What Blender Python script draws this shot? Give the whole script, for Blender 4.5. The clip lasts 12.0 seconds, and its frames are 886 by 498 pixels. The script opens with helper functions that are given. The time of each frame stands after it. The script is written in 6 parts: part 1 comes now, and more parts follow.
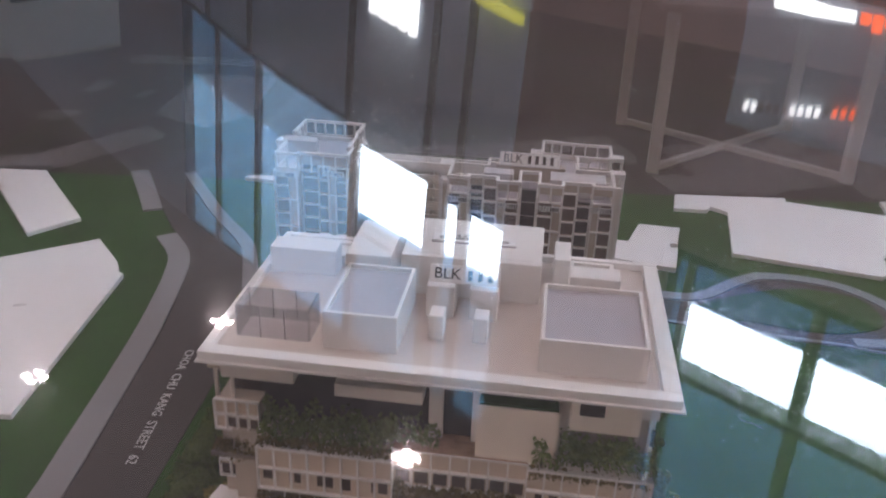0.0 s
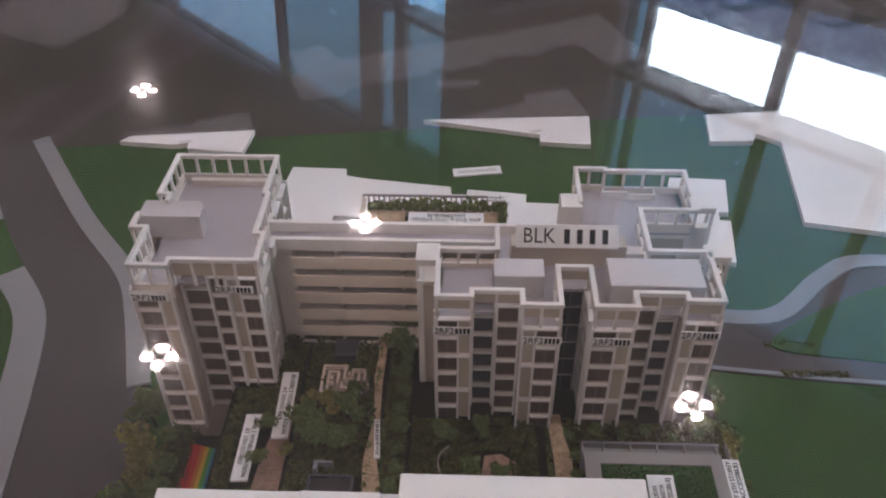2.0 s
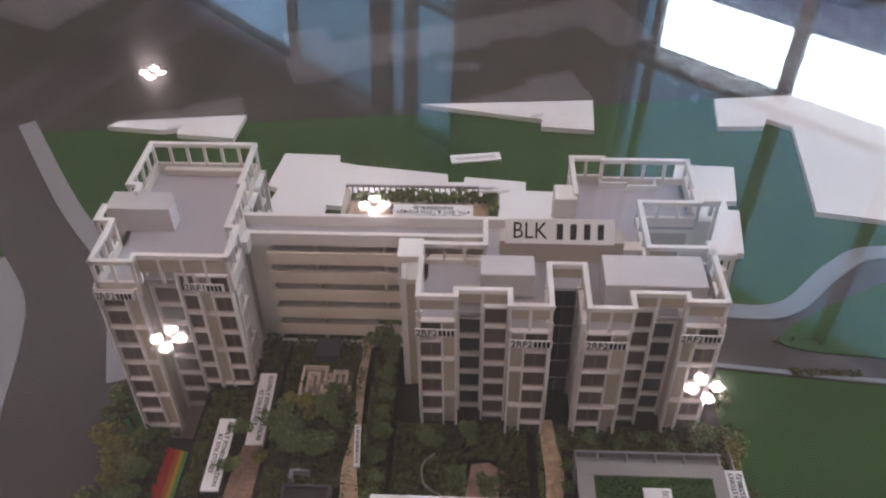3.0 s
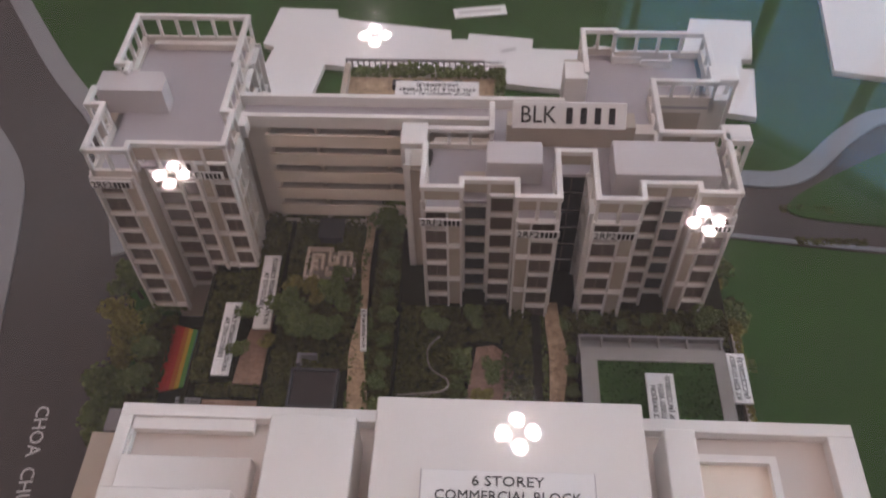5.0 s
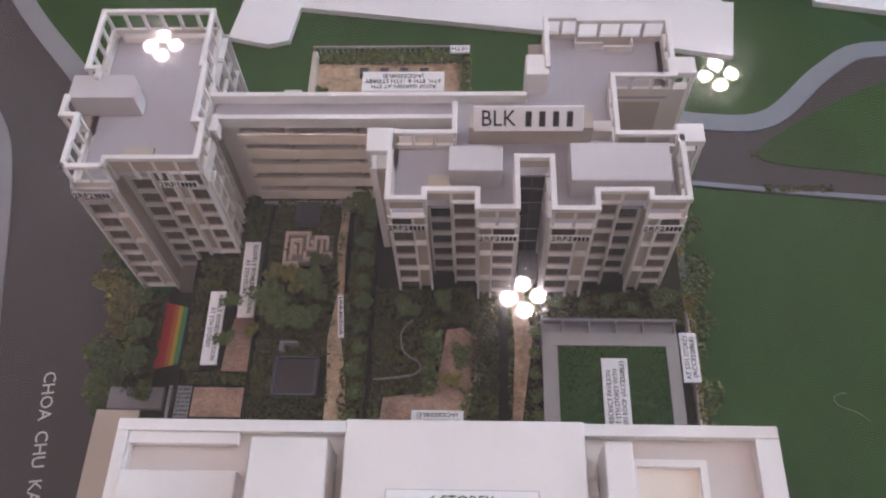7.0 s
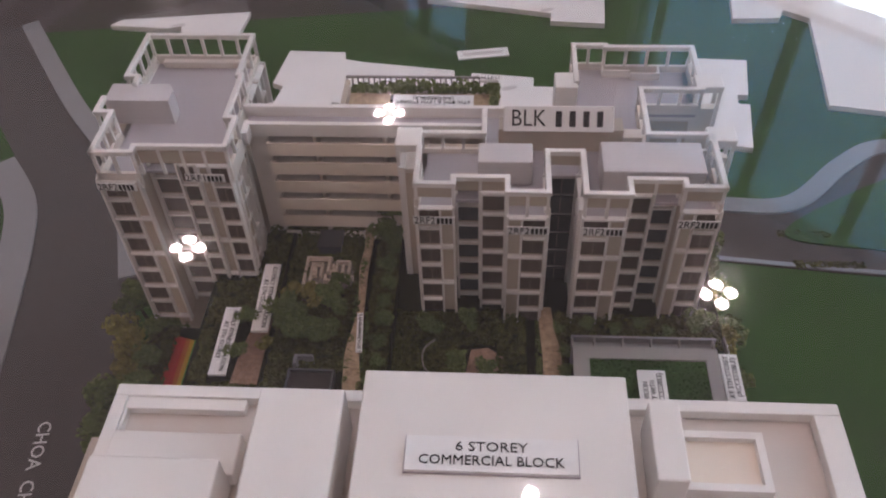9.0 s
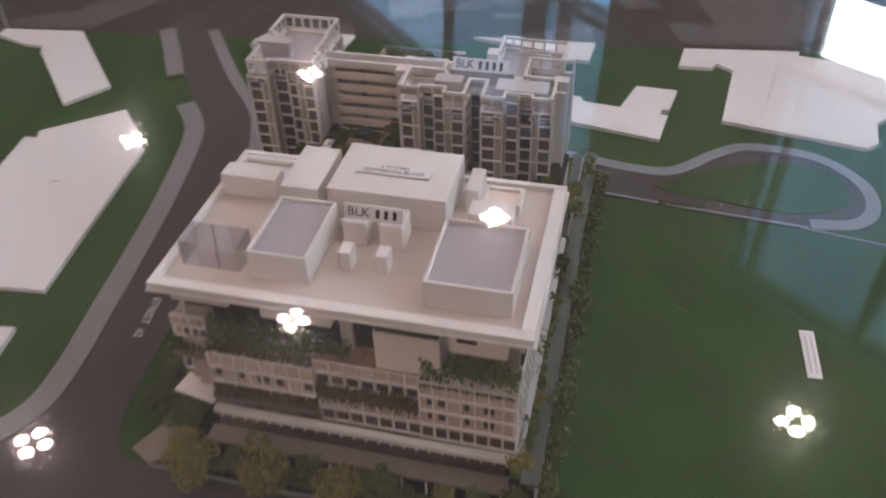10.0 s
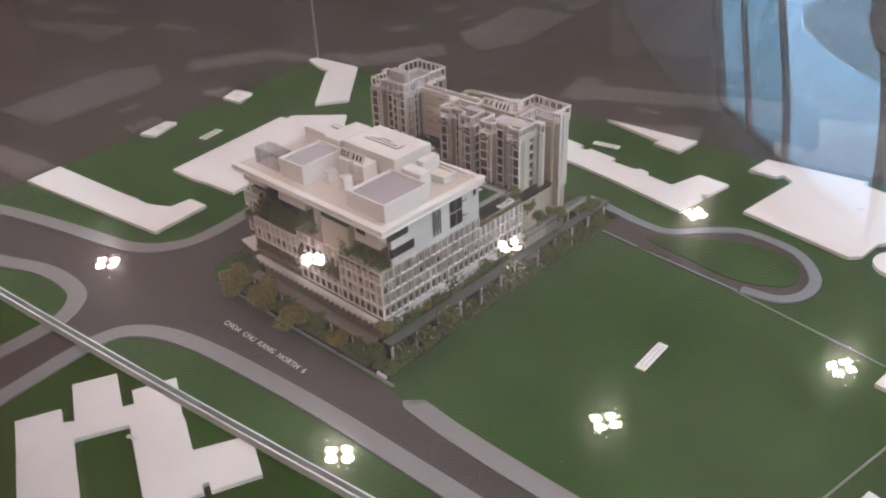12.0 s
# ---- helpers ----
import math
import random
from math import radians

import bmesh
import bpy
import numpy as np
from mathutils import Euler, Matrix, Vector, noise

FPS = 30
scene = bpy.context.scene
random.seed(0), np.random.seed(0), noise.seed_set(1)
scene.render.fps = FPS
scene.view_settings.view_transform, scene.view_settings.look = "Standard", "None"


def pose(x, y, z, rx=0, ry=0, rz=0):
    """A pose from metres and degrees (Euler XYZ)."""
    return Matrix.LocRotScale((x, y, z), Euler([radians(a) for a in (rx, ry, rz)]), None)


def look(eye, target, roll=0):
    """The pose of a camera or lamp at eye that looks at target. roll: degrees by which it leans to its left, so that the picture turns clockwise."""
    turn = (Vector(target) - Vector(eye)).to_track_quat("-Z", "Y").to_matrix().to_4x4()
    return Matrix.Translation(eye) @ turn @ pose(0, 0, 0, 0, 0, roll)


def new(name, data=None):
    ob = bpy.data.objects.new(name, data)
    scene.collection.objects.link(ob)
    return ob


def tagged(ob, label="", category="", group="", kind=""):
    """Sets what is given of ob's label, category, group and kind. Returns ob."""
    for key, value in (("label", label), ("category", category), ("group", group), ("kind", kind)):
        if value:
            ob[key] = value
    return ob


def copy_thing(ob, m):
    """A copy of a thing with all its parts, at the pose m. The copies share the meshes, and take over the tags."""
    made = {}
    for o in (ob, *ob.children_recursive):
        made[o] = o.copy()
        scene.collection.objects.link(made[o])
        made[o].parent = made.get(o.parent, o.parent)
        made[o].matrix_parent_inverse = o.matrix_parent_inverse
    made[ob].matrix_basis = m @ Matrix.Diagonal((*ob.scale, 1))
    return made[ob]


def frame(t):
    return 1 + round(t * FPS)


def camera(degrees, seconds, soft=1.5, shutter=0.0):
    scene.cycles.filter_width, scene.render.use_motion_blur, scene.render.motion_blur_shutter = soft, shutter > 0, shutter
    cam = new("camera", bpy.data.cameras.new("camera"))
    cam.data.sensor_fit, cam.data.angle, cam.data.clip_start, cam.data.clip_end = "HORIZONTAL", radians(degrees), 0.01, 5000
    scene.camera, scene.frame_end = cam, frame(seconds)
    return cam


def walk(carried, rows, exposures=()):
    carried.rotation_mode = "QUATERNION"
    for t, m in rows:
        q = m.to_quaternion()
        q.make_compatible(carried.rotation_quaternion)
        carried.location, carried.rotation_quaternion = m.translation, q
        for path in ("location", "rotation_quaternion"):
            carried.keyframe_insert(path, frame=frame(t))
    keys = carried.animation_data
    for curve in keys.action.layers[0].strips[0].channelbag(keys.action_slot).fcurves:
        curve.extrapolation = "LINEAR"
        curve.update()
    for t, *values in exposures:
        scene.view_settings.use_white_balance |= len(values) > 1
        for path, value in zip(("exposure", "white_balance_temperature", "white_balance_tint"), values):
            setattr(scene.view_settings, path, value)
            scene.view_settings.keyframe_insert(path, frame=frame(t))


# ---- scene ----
# Architectural scale model (about 1:200) in a clear acrylic display case in a hall.
# z = 0 is the top of the model's baseboard; the hall's floor lies 0.8 m below.
cam = camera(55.1, 12.0, soft=2.0, shutter=0.3)
PATH = [
    (0, (0.266, -0.321, 0.471), (0.046, 1.474, -0.383), 2.1),
    (0.5, (0.235, -0.176, 0.49), (0.064, 1.539, -0.525), 0.3),
    (1, (0.211, -0.038, 0.493), (0.085, 1.616, -0.625), 0.0),
    (1.5, (0.193, 0.04, 0.502), (0.069, 1.645, -0.685), -1.3),
    (2, (0.198, 0.065, 0.499), (0.138, 1.617, -0.761), -0.4),
    (2.5, (0.211, 0.093, 0.489), (0.139, 1.624, -0.796), -0.6),
    (4.5, (0.207, 0.093, 0.482), (0.114, 1.596, -0.834), -1.2),
    (5, (0.208, 0.118, 0.496), (0.128, 1.368, -1.063), -1.5),
    (5.5, (0.213, 0.156, 0.539), (0.148, 1.229, -1.147), -2.1),
    (6, (0.223, 0.176, 0.563), (0.159, 1.157, -1.179), -3.2),
    (6.5, (0.228, 0.175, 0.568), (0.147, 1.089, -1.21), -4.5),
    (8.5, (0.219, 0.088, 0.472), (0.12, 1.462, -0.978), -1.7),
    (9, (0.22, 0.085, 0.479), (0.101, 1.46, -0.967), -2.5),
    (9.5, (0.266, -0.048, 0.548), (0.141, 1.379, -0.847), -3.2),
    (10, (0.401, -0.304, 0.608), (0.011, 1.178, -0.677), -2.0),
    (10.5, (0.532, -0.457, 0.656), (-0.067, 1.059, -0.503), -2.8),
    (11, (0.706, -0.535, 0.671), (0.052, 0.992, -0.443), -2.8),
    (11.5, (0.908, -0.477, 0.673), (-0.143, 0.84, -0.405), -1.5),
    (12, (0.987, -0.458, 0.675), (-0.196, 0.773, -0.367), -2.3),
]
EXPOSURES = [(0, -0.57, 6250, 11), (0.5, -0.7, 6300, 10), (1.0, -0.8, 6350, 10), (1.5, -0.82, 6400, 10), (2.0, -0.72, 6400, 10), (2.6, -0.57, 6400, 10), (4.5, -0.56, 6650, 12), (5.0, -0.76, 6600, 13), (5.5, -0.5, 6400, 13), (6.0, -0.38, 6100, 13),
             (7.5, -0.5, 6250, 13), (8.5, -0.74, 6450, 14), (9.0, -0.74, 6500, 14), (9.5, -0.78, 6600, 13), (10.0, -0.66, 6700, 12), (10.5, -0.3, 6600, 10), (11.0, -0.22, 6700, 10), (11.5, -0.24, 6850, 11), (12.0, -0.14, 6750, 10)]
walk(cam, [(t, look(eye, target, roll)) for t, eye, target, roll in PATH], EXPOSURES)

# ---------------------------------------------------------------- measures
FLOOR_Z, CEIL_Z = -0.80, 3.14
BU, BV = Vector((0.9925, 0.122, 0)), Vector((-0.122, 0.9925, 0))      # the case's axes
U0, U1, V0, V1 = -0.523, 1.05, -0.356, 0.876                          # the case extent along them
PANE_Z, LID_MID = 0.340, 0.3205                                        # lid height at its rim and in the middle
# the warp of the sagging lid, in centimetres: powers of the place along u (rows) and v, from -1 to 1
LID_WARP = (
    (0.000, 0.103, 1.881, -0.587, -0.286, 0.445, 0.358),
    (-1.213, 1.379, -0.706, -1.325, 1.214, 0.888),
    (3.396, 0.733, -3.534, -0.161, -0.553),
    (2.081, -3.327, -0.527, 0.223),
    (-0.135, -0.628, 2.229),
    (-0.722, 2.121),
    (-1.356,),
)
RN, RT = Vector((0.639, 0.769, 0)), Vector((0.769, -0.639, 0))        # the hall's axes: towards and along the glazing
GLAZE_D = 5.7

# ---------------------------------------------------------------- world and light
world = bpy.data.worlds.new("world")
scene.world = world
world.use_nodes = True
_wn = world.node_tree
_sky = _wn.nodes.new("ShaderNodeTexSky")
_sky.sky_type, _sky.sun_disc = "NISHITA", False
_sky.sun_elevation, _sky.sun_rotation = radians(45), radians(40)
_wn.nodes["Background"].inputs["Strength"].default_value = 0.1
_wn.links.new(_sky.outputs[0], _wn.nodes["Background"].inputs["Color"])
LAMP_POWER = 270.0
SKY_GLOW = 25.0

# ---------------------------------------------------------------- materials
def mat(name, col, rough=0.6, metal=0.0, var=0.12, scale=60.0, fine=600.0, bump=0.15, spec=0.4, rnd=0.0, tint=None, flake=0.0):
    """Principled surface with broad stains, fine grain and a fine bump."""
    m = bpy.data.materials.new(name)
    m.use_nodes = True
    nt = m.node_tree
    b = nt.nodes["Principled BSDF"]
    geo = nt.nodes.new("ShaderNodeNewGeometry")
    n1 = nt.nodes.new("ShaderNodeTexNoise")
    n2 = nt.nodes.new("ShaderNodeTexNoise")
    n1.inputs["Scale"].default_value, n1.inputs["Detail"].default_value = scale, 4
    n2.inputs["Scale"].default_value, n2.inputs["Detail"].default_value = fine, 3
    for n in (n1, n2):
        nt.links.new(geo.outputs["Position"], n.inputs["Vector"])
    add = nt.nodes.new("ShaderNodeMath")
    add.operation = "ADD"
    nt.links.new(n1.outputs["Fac"], add.inputs[0])
    nt.links.new(n2.outputs["Fac"], add.inputs[1])
    last = add.outputs[0]
    if rnd:
        oi = nt.nodes.new("ShaderNodeObjectInfo")
        mr = nt.nodes.new("ShaderNodeMath")
        mr.operation = "MULTIPLY_ADD"
        nt.links.new(oi.outputs["Random"], mr.inputs[0])
        mr.inputs[1].default_value = rnd
        nt.links.new(last, mr.inputs[2])
        last = mr.outputs[0]
    if flake:
        fl = nt.nodes.new("ShaderNodeMath")
        fl.operation = "MULTIPLY_ADD"
        nt.links.new(geo.outputs["Random Per Island"], fl.inputs[0])
        fl.inputs[1].default_value = flake
        nt.links.new(last, fl.inputs[2])
        last = fl.outputs[0]
    ramp = nt.nodes.new("ShaderNodeValToRGB")
    lo = [c * (1 - var) for c in col]
    hi = [min(1, c * (1 + var)) for c in (tint or col)]
    ramp.color_ramp.elements[0].position, ramp.color_ramp.elements[1].position = 0.3, 0.75
    ramp.color_ramp.elements[0].color, ramp.color_ramp.elements[1].color = (*lo, 1), (*hi, 1)
    half = nt.nodes.new("ShaderNodeMath")
    half.operation = "MULTIPLY"
    half.inputs[1].default_value = 0.5
    nt.links.new(last, half.inputs[0])
    nt.links.new(half.outputs[0], ramp.inputs["Fac"])
    nt.links.new(ramp.outputs["Color"], b.inputs["Base Color"])
    b.inputs["Roughness"].default_value, b.inputs["Metallic"].default_value = rough, metal
    b.inputs["Specular IOR Level"].default_value = spec
    if bump:
        bp = nt.nodes.new("ShaderNodeBump")
        bp.inputs["Strength"].default_value, bp.inputs["Distance"].default_value = bump, 0.0006
        nt.links.new(n2.outputs["Fac"], bp.inputs["Height"])
        nt.links.new(bp.outputs["Normal"], b.inputs["Normal"])
    return m


def glow(name, col, strength):
    m = bpy.data.materials.new(name)
    m.use_nodes = True
    nt = m.node_tree
    nt.nodes.remove(nt.nodes["Principled BSDF"])
    e = nt.nodes.new("ShaderNodeEmission")
    e.inputs["Color"].default_value, e.inputs["Strength"].default_value = (*col, 1), strength
    nt.links.new(e.outputs[0], nt.nodes["Material Output"].inputs["Surface"])
    return m


def clear(name, col=(1, 1, 1), base=0.04, rough=0.0, veil=0.0, haze=0.0):
    """Thin clear sheet: straight transmission with gloss that rises at a grazing angle."""
    m = bpy.data.materials.new(name)
    m.use_nodes = True
    nt = m.node_tree
    nt.nodes.remove(nt.nodes["Principled BSDF"])
    tr = nt.nodes.new("ShaderNodeBsdfTransparent")
    gl = nt.nodes.new("ShaderNodeBsdfGlossy")
    lw = nt.nodes.new("ShaderNodeLayerWeight")
    pw = nt.nodes.new("ShaderNodeMath")
    ma = nt.nodes.new("ShaderNodeMath")
    mix = nt.nodes.new("ShaderNodeMixShader")
    lw.inputs["Blend"].default_value = 0.5
    tr.inputs["Color"].default_value = (*col, 1)
    gl.inputs["Roughness"].default_value = rough
    pw.operation, ma.operation = "POWER", "MULTIPLY_ADD"
    nt.links.new(lw.outputs["Facing"], pw.inputs[0])
    pw.inputs[1].default_value = 5.0
    nt.links.new(pw.outputs[0], ma.inputs[0])
    ma.inputs[1].default_value, ma.inputs[2].default_value = 1 - base, base
    nt.links.new(ma.outputs[0], mix.inputs["Fac"])
    nt.links.new(tr.outputs[0], mix.inputs[1])
    gloss = gl.outputs[0]
    if haze:
        soft_gl = nt.nodes.new("ShaderNodeBsdfGlossy")
        soft_gl.inputs["Roughness"].default_value = 0.10
        both = nt.nodes.new("ShaderNodeMixShader")
        both.inputs["Fac"].default_value = haze
        nt.links.new(gloss, both.inputs[1])
        nt.links.new(soft_gl.outputs[0], both.inputs[2])
        gloss = both.outputs[0]
    nt.links.new(gloss, mix.inputs[2])
    last = mix.outputs[0]
    # pale diffuse veil mixed in, imitating hazy glare that lifts the darks
    if veil:
        geo = nt.nodes.new("ShaderNodeNewGeometry")
        no = nt.nodes.new("ShaderNodeTexNoise")
        no.inputs["Scale"].default_value, no.inputs["Detail"].default_value = 7.0, 6
        nt.links.new(geo.outputs["Position"], no.inputs["Vector"])
        mu = nt.nodes.new("ShaderNodeMath")
        mu.operation = "MULTIPLY"
        mu.inputs[1].default_value = veil * 2
        nt.links.new(no.outputs["Fac"], mu.inputs[0])
        di = nt.nodes.new("ShaderNodeBsdfDiffuse")
        di.inputs["Color"].default_value = (0.80, 0.74, 0.72, 1)
        mx = nt.nodes.new("ShaderNodeMixShader")
        nt.links.new(mu.outputs[0], mx.inputs["Fac"])
        nt.links.new(last, mx.inputs[1])
        nt.links.new(di.outputs[0], mx.inputs[2])
        last = mx.outputs[0]
    nt.links.new(last, nt.nodes["Material Output"].inputs["Surface"])
    return m


WHITE = mat("white_acrylic", (0.80, 0.77, 0.74), 0.45, var=0.04, scale=25, bump=0.05)
PLATE = mat("white_foamboard", (0.82, 0.80, 0.79), 0.55, var=0.04, scale=15, bump=0.06)
SHELL = mat("off_white_styrene", (0.72, 0.66, 0.60), 0.5, var=0.05, scale=30, bump=0.05)
BEIGE = mat("beige_panel", (0.50, 0.43, 0.355), 0.55, var=0.07, scale=50, bump=0.08)
TANKGREY = mat("lavender_grey_styrene", (0.58, 0.55, 0.555), 0.6, var=0.05, scale=40, bump=0.06)
ROOFGREY = mat("grey_roof", (0.42, 0.39, 0.41), 0.7, var=0.06, scale=40, bump=0.12)
PINKROOF = mat("pale_pinkish_roof", (0.62, 0.55, 0.50), 0.65, var=0.06, scale=30, bump=0.1)
# dark window colour, also the painted shade behind the upper terrace
DARKWIN_AND_SHADE = mat("dark_window_and_shade", (0.040, 0.034, 0.034), 0.25, var=0.4, scale=80, bump=0.0, rnd=0.4)
LAWN = mat("flocked_lawn", (0.034, 0.080, 0.018), 0.95, var=0.28, scale=9, fine=500, bump=0.3, spec=0.1)
ASPHALT = mat("printed_asphalt", (0.071, 0.062, 0.059), 0.8, var=0.12, scale=6, fine=180, bump=0.03, spec=0.2)
PAVE = mat("grey_pavement", (0.235, 0.228, 0.235), 0.8, var=0.07, scale=10, bump=0.1)
ISLAND = mat("loop_pavement", (0.22, 0.24, 0.27), 0.8, var=0.07, scale=10, bump=0.1)
WOODDECK = mat("timber_deck", (0.36, 0.25, 0.15), 0.7, var=0.42, scale=160, tint=(0.46, 0.34, 0.22), bump=0.3)
TERRACOTTA = mat("terracotta_court", (0.25, 0.150, 0.105), 0.8, var=0.40, scale=110, tint=(0.36, 0.235, 0.165), bump=0.2)
HEDGE = mat("hedge_green", (0.024, 0.038, 0.013), 0.95, var=0.5, scale=150, bump=0.6, spec=0.1, tint=(0.092, 0.096, 0.032), flake=0.6)
OLIVE = mat("olive_trailing_plants", (0.045, 0.045, 0.020), 0.95, var=0.5, scale=150, bump=0.6, spec=0.1, tint=(0.14, 0.115, 0.055), flake=0.7)
BLUEWIN = mat("bluish_dark_window", (0.048, 0.053, 0.058), 0.25, var=0.3, scale=60, bump=0.0, rnd=0.5)
TANWIN = mat("brown_tinted_window", (0.088, 0.067, 0.056), 0.35, var=0.35, scale=60, bump=0.0, rnd=0.5)
LEAF = mat("foam_foliage", (0.024, 0.044, 0.017), 0.95, var=0.5, scale=220, bump=0.5, spec=0.1, rnd=0.5, tint=(0.115, 0.145, 0.052), flake=0.5)
LEAFY = mat("yellow_green_foliage", (0.088, 0.090, 0.028), 0.95, var=0.45, scale=220, bump=0.5, spec=0.1, rnd=0.3, tint=(0.22, 0.20, 0.062), flake=0.5)
GRASS = mat("grass_flock", (0.035, 0.095, 0.025), 0.95, var=0.4, scale=60, bump=0.0, spec=0.1, tint=(0.06, 0.12, 0.04), flake=0.6)
BARK = mat("bark", (0.06, 0.045, 0.03), 0.9, var=0.3, scale=300)
# planting bed colour, also the painted shade of the void under the wide tower
SOIL_AND_SHADE = mat("planting_bed_and_shade", (0.028, 0.030, 0.016), 0.95, var=0.4, scale=120, fine=800, bump=0.7, spec=0.1)
PAVILION = mat("grey_pavilion_edge", (0.29, 0.27, 0.26), 0.7, var=0.06, scale=60)
INK = mat("black_ink", (0.015, 0.015, 0.017), 0.6, var=0.1, bump=0)
PAPER = mat("white_label", (0.84, 0.83, 0.82), 0.6, var=0.03, scale=40, bump=0.03)
ROADPAINT = mat("road_lettering", (0.62, 0.60, 0.60), 0.7, var=0.06, bump=0)
RED = mat("red_play_surface", (0.55, 0.05, 0.03), 0.6, var=0.1)
YELLOW = mat("yellow_play_surface", (0.60, 0.36, 0.04), 0.6, var=0.1)
BLUE = mat("blue_play_surface", (0.04, 0.20, 0.30), 0.6, var=0.1)
ORANGE = mat("orange_play_surface", (0.55, 0.16, 0.03), 0.6, var=0.1)
CLEARBOX = clear("tinted_clear_acrylic", (0.82, 0.83, 0.86), 0.05, 0.15)
ACRYLIC = clear("clear_acrylic", (0.98, 0.985, 0.985), 0.042, veil=0.019, haze=0.12)
SIDEPANE = clear("clear_acrylic_side", (0.98, 0.985, 0.985), 0.075, veil=0.006)
EDGE = mat("polished_acrylic_edge", (0.52, 0.57, 0.56), 0.10, var=0.25, scale=5, fine=30, spec=0.9, bump=0.0)
CARPET = mat("dark_brown_carpet", (0.062, 0.043, 0.038), 0.9, var=0.25, scale=3, fine=60, bump=0.1)
CEILING = mat("ceiling_board", (0.36, 0.325, 0.325), 0.9, var=0.05, scale=2)
DARKWALL = mat("dark_wall_cladding", (0.37, 0.285, 0.265), 0.6, var=0.15, scale=2)
NWALL = mat("grey_wall_cladding", (0.56, 0.65, 0.76), 0.6, var=0.12, scale=2)
# one cell panel twice: tan holds warm light and shade, pale the cool side
CELLPALE = mat("cell_panel_cool_lit", (0.70, 0.665, 0.64), 0.6, var=0.05, scale=40, bump=0.05)
CELLTAN = mat("cell_panel_warm_shade", (0.66, 0.545, 0.435), 0.6, var=0.06, scale=40, bump=0.05)
CREAM = mat("cream_styrene", (0.82, 0.72, 0.61), 0.5, var=0.05, scale=30, bump=0.05)
# canopy brown, also the painted shade of gallery gaps and recesses
BROWN_AND_SHADE = mat("canopy_brown_and_shade", (0.25, 0.215, 0.175), 0.7, var=0.25, scale=50)
MOSSROOF = mat("green_grey_canopy", (0.11, 0.125, 0.10), 0.7, var=0.15, scale=50)
# warm colour chosen for light bounced onto the model's south faces
WARMBOUNCE = mat("warm_bounce_wall", (0.85, 0.54, 0.35), 0.8, var=0.05, scale=2)
PALEGLASS = clear("pale_blue_glazing", (0.25, 0.32, 0.37), 0.04)
PLINTH = mat("dark_plinth", (0.06, 0.05, 0.05), 0.5, var=0.1, scale=6)
STEEL = mat("pale_powder_coated_steel", (0.55, 0.50, 0.46), 0.4, var=0.06, scale=20)
LEDGLOW = glow("lamp_led", (1.0, 0.815, 0.805), LAMP_POWER)
DAYGLOW = glow("overcast_daylight", (0.74, 0.85, 1.0), SKY_GLOW)
BLUEGLASS = clear("blue_tinted_glazing", (0.16, 0.235, 0.275), 0.04)
MISTGLASS = clear("misty_pale_glazing", (0.17, 0.215, 0.245), 0.04)
LOWGLASS = clear("deep_blue_glazing", (0.075, 0.105, 0.13), 0.04)
DIMGLASS = clear("dim_tinted_glazing", (0.022, 0.042, 0.055), 0.04)
CLEARGLASS = clear("clear_glazing", (0.95, 0.97, 0.97), 0.04)
# the sky's fading is put into these two tints; the backdrop glows evenly
SKYGLASS = clear("sky_gradient_glazing", (0.085, 0.145, 0.21), 0.04)
SOFTGLASS = clear("fading_sky_glazing", (0.26, 0.38, 0.45), 0.04)
FRAMEGREY = mat("grey_window_frame", (0.26, 0.28, 0.30), 0.45, var=0.1, scale=4)
POSTER = mat("pale_poster_paper", (0.86, 0.74, 0.63), 0.8, var=0.05, scale=2)
MULLION = mat("dark_mullion", (0.05, 0.052, 0.056), 0.4, var=0.1, scale=4)

# ---------------------------------------------------------------- mesh helpers
_boxes = {}


def wloc(ob):
    v = Vector((0, 0, 0))
    while ob:
        v += ob.location
        ob = ob.parent
    return v


def part(name, bm, material, parent=None, label=""):
    """Links a bmesh as one mesh object, under a thing or a part."""
    me = bpy.data.meshes.new(name)
    bm.to_mesh(me)
    bm.free()
    me.materials.append(material)
    ob = new(name, me)
    if parent:
        ob.parent = parent
        ob.location = -wloc(parent)
    if label:
        tagged(ob, label)
    return ob


def thing(name, x, y, z, label, category, group="", kind=""):
    return tagged(place_at(new(name), x, y, z), label, category, group, kind)


def place_at(ob, x, y, z):
    ob.location = (x, y, z)
    return ob


def bx(name, x0, x1, y0, y1, z0, z1, material, parent=None, label="", bev=0.0):
    """A box part between the given world bounds; alike boxes share a mesh."""
    x0, x1 = sorted((x0, x1))
    y0, y1 = sorted((y0, y1))
    z0, z1 = sorted((z0, z1))
    d = (round(x1 - x0, 5), round(y1 - y0, 5), round(z1 - z0, 5))
    key = (d, material.name, bev)
    if key not in _boxes:
        bm = bmesh.new()
        bmesh.ops.create_cube(bm, size=1)
        bmesh.ops.scale(bm, vec=d, verts=bm.verts)
        if bev:
            bmesh.ops.bevel(bm, geom=bm.edges[:], offset=bev, segments=1, affect="EDGES")
        me = bpy.data.meshes.new(name)
        bm.to_mesh(me)
        bm.free()
        me.materials.append(material)
        _boxes[key] = me
    ob = new(name, _boxes[key])
    c = Vector(((x0 + x1) / 2, (y0 + y1) / 2, (z0 + z1) / 2))
    if parent:
        ob.parent = parent
        c = c - wloc(parent)
    ob.location = c
    if label:
        tagged(ob, label)
    return ob


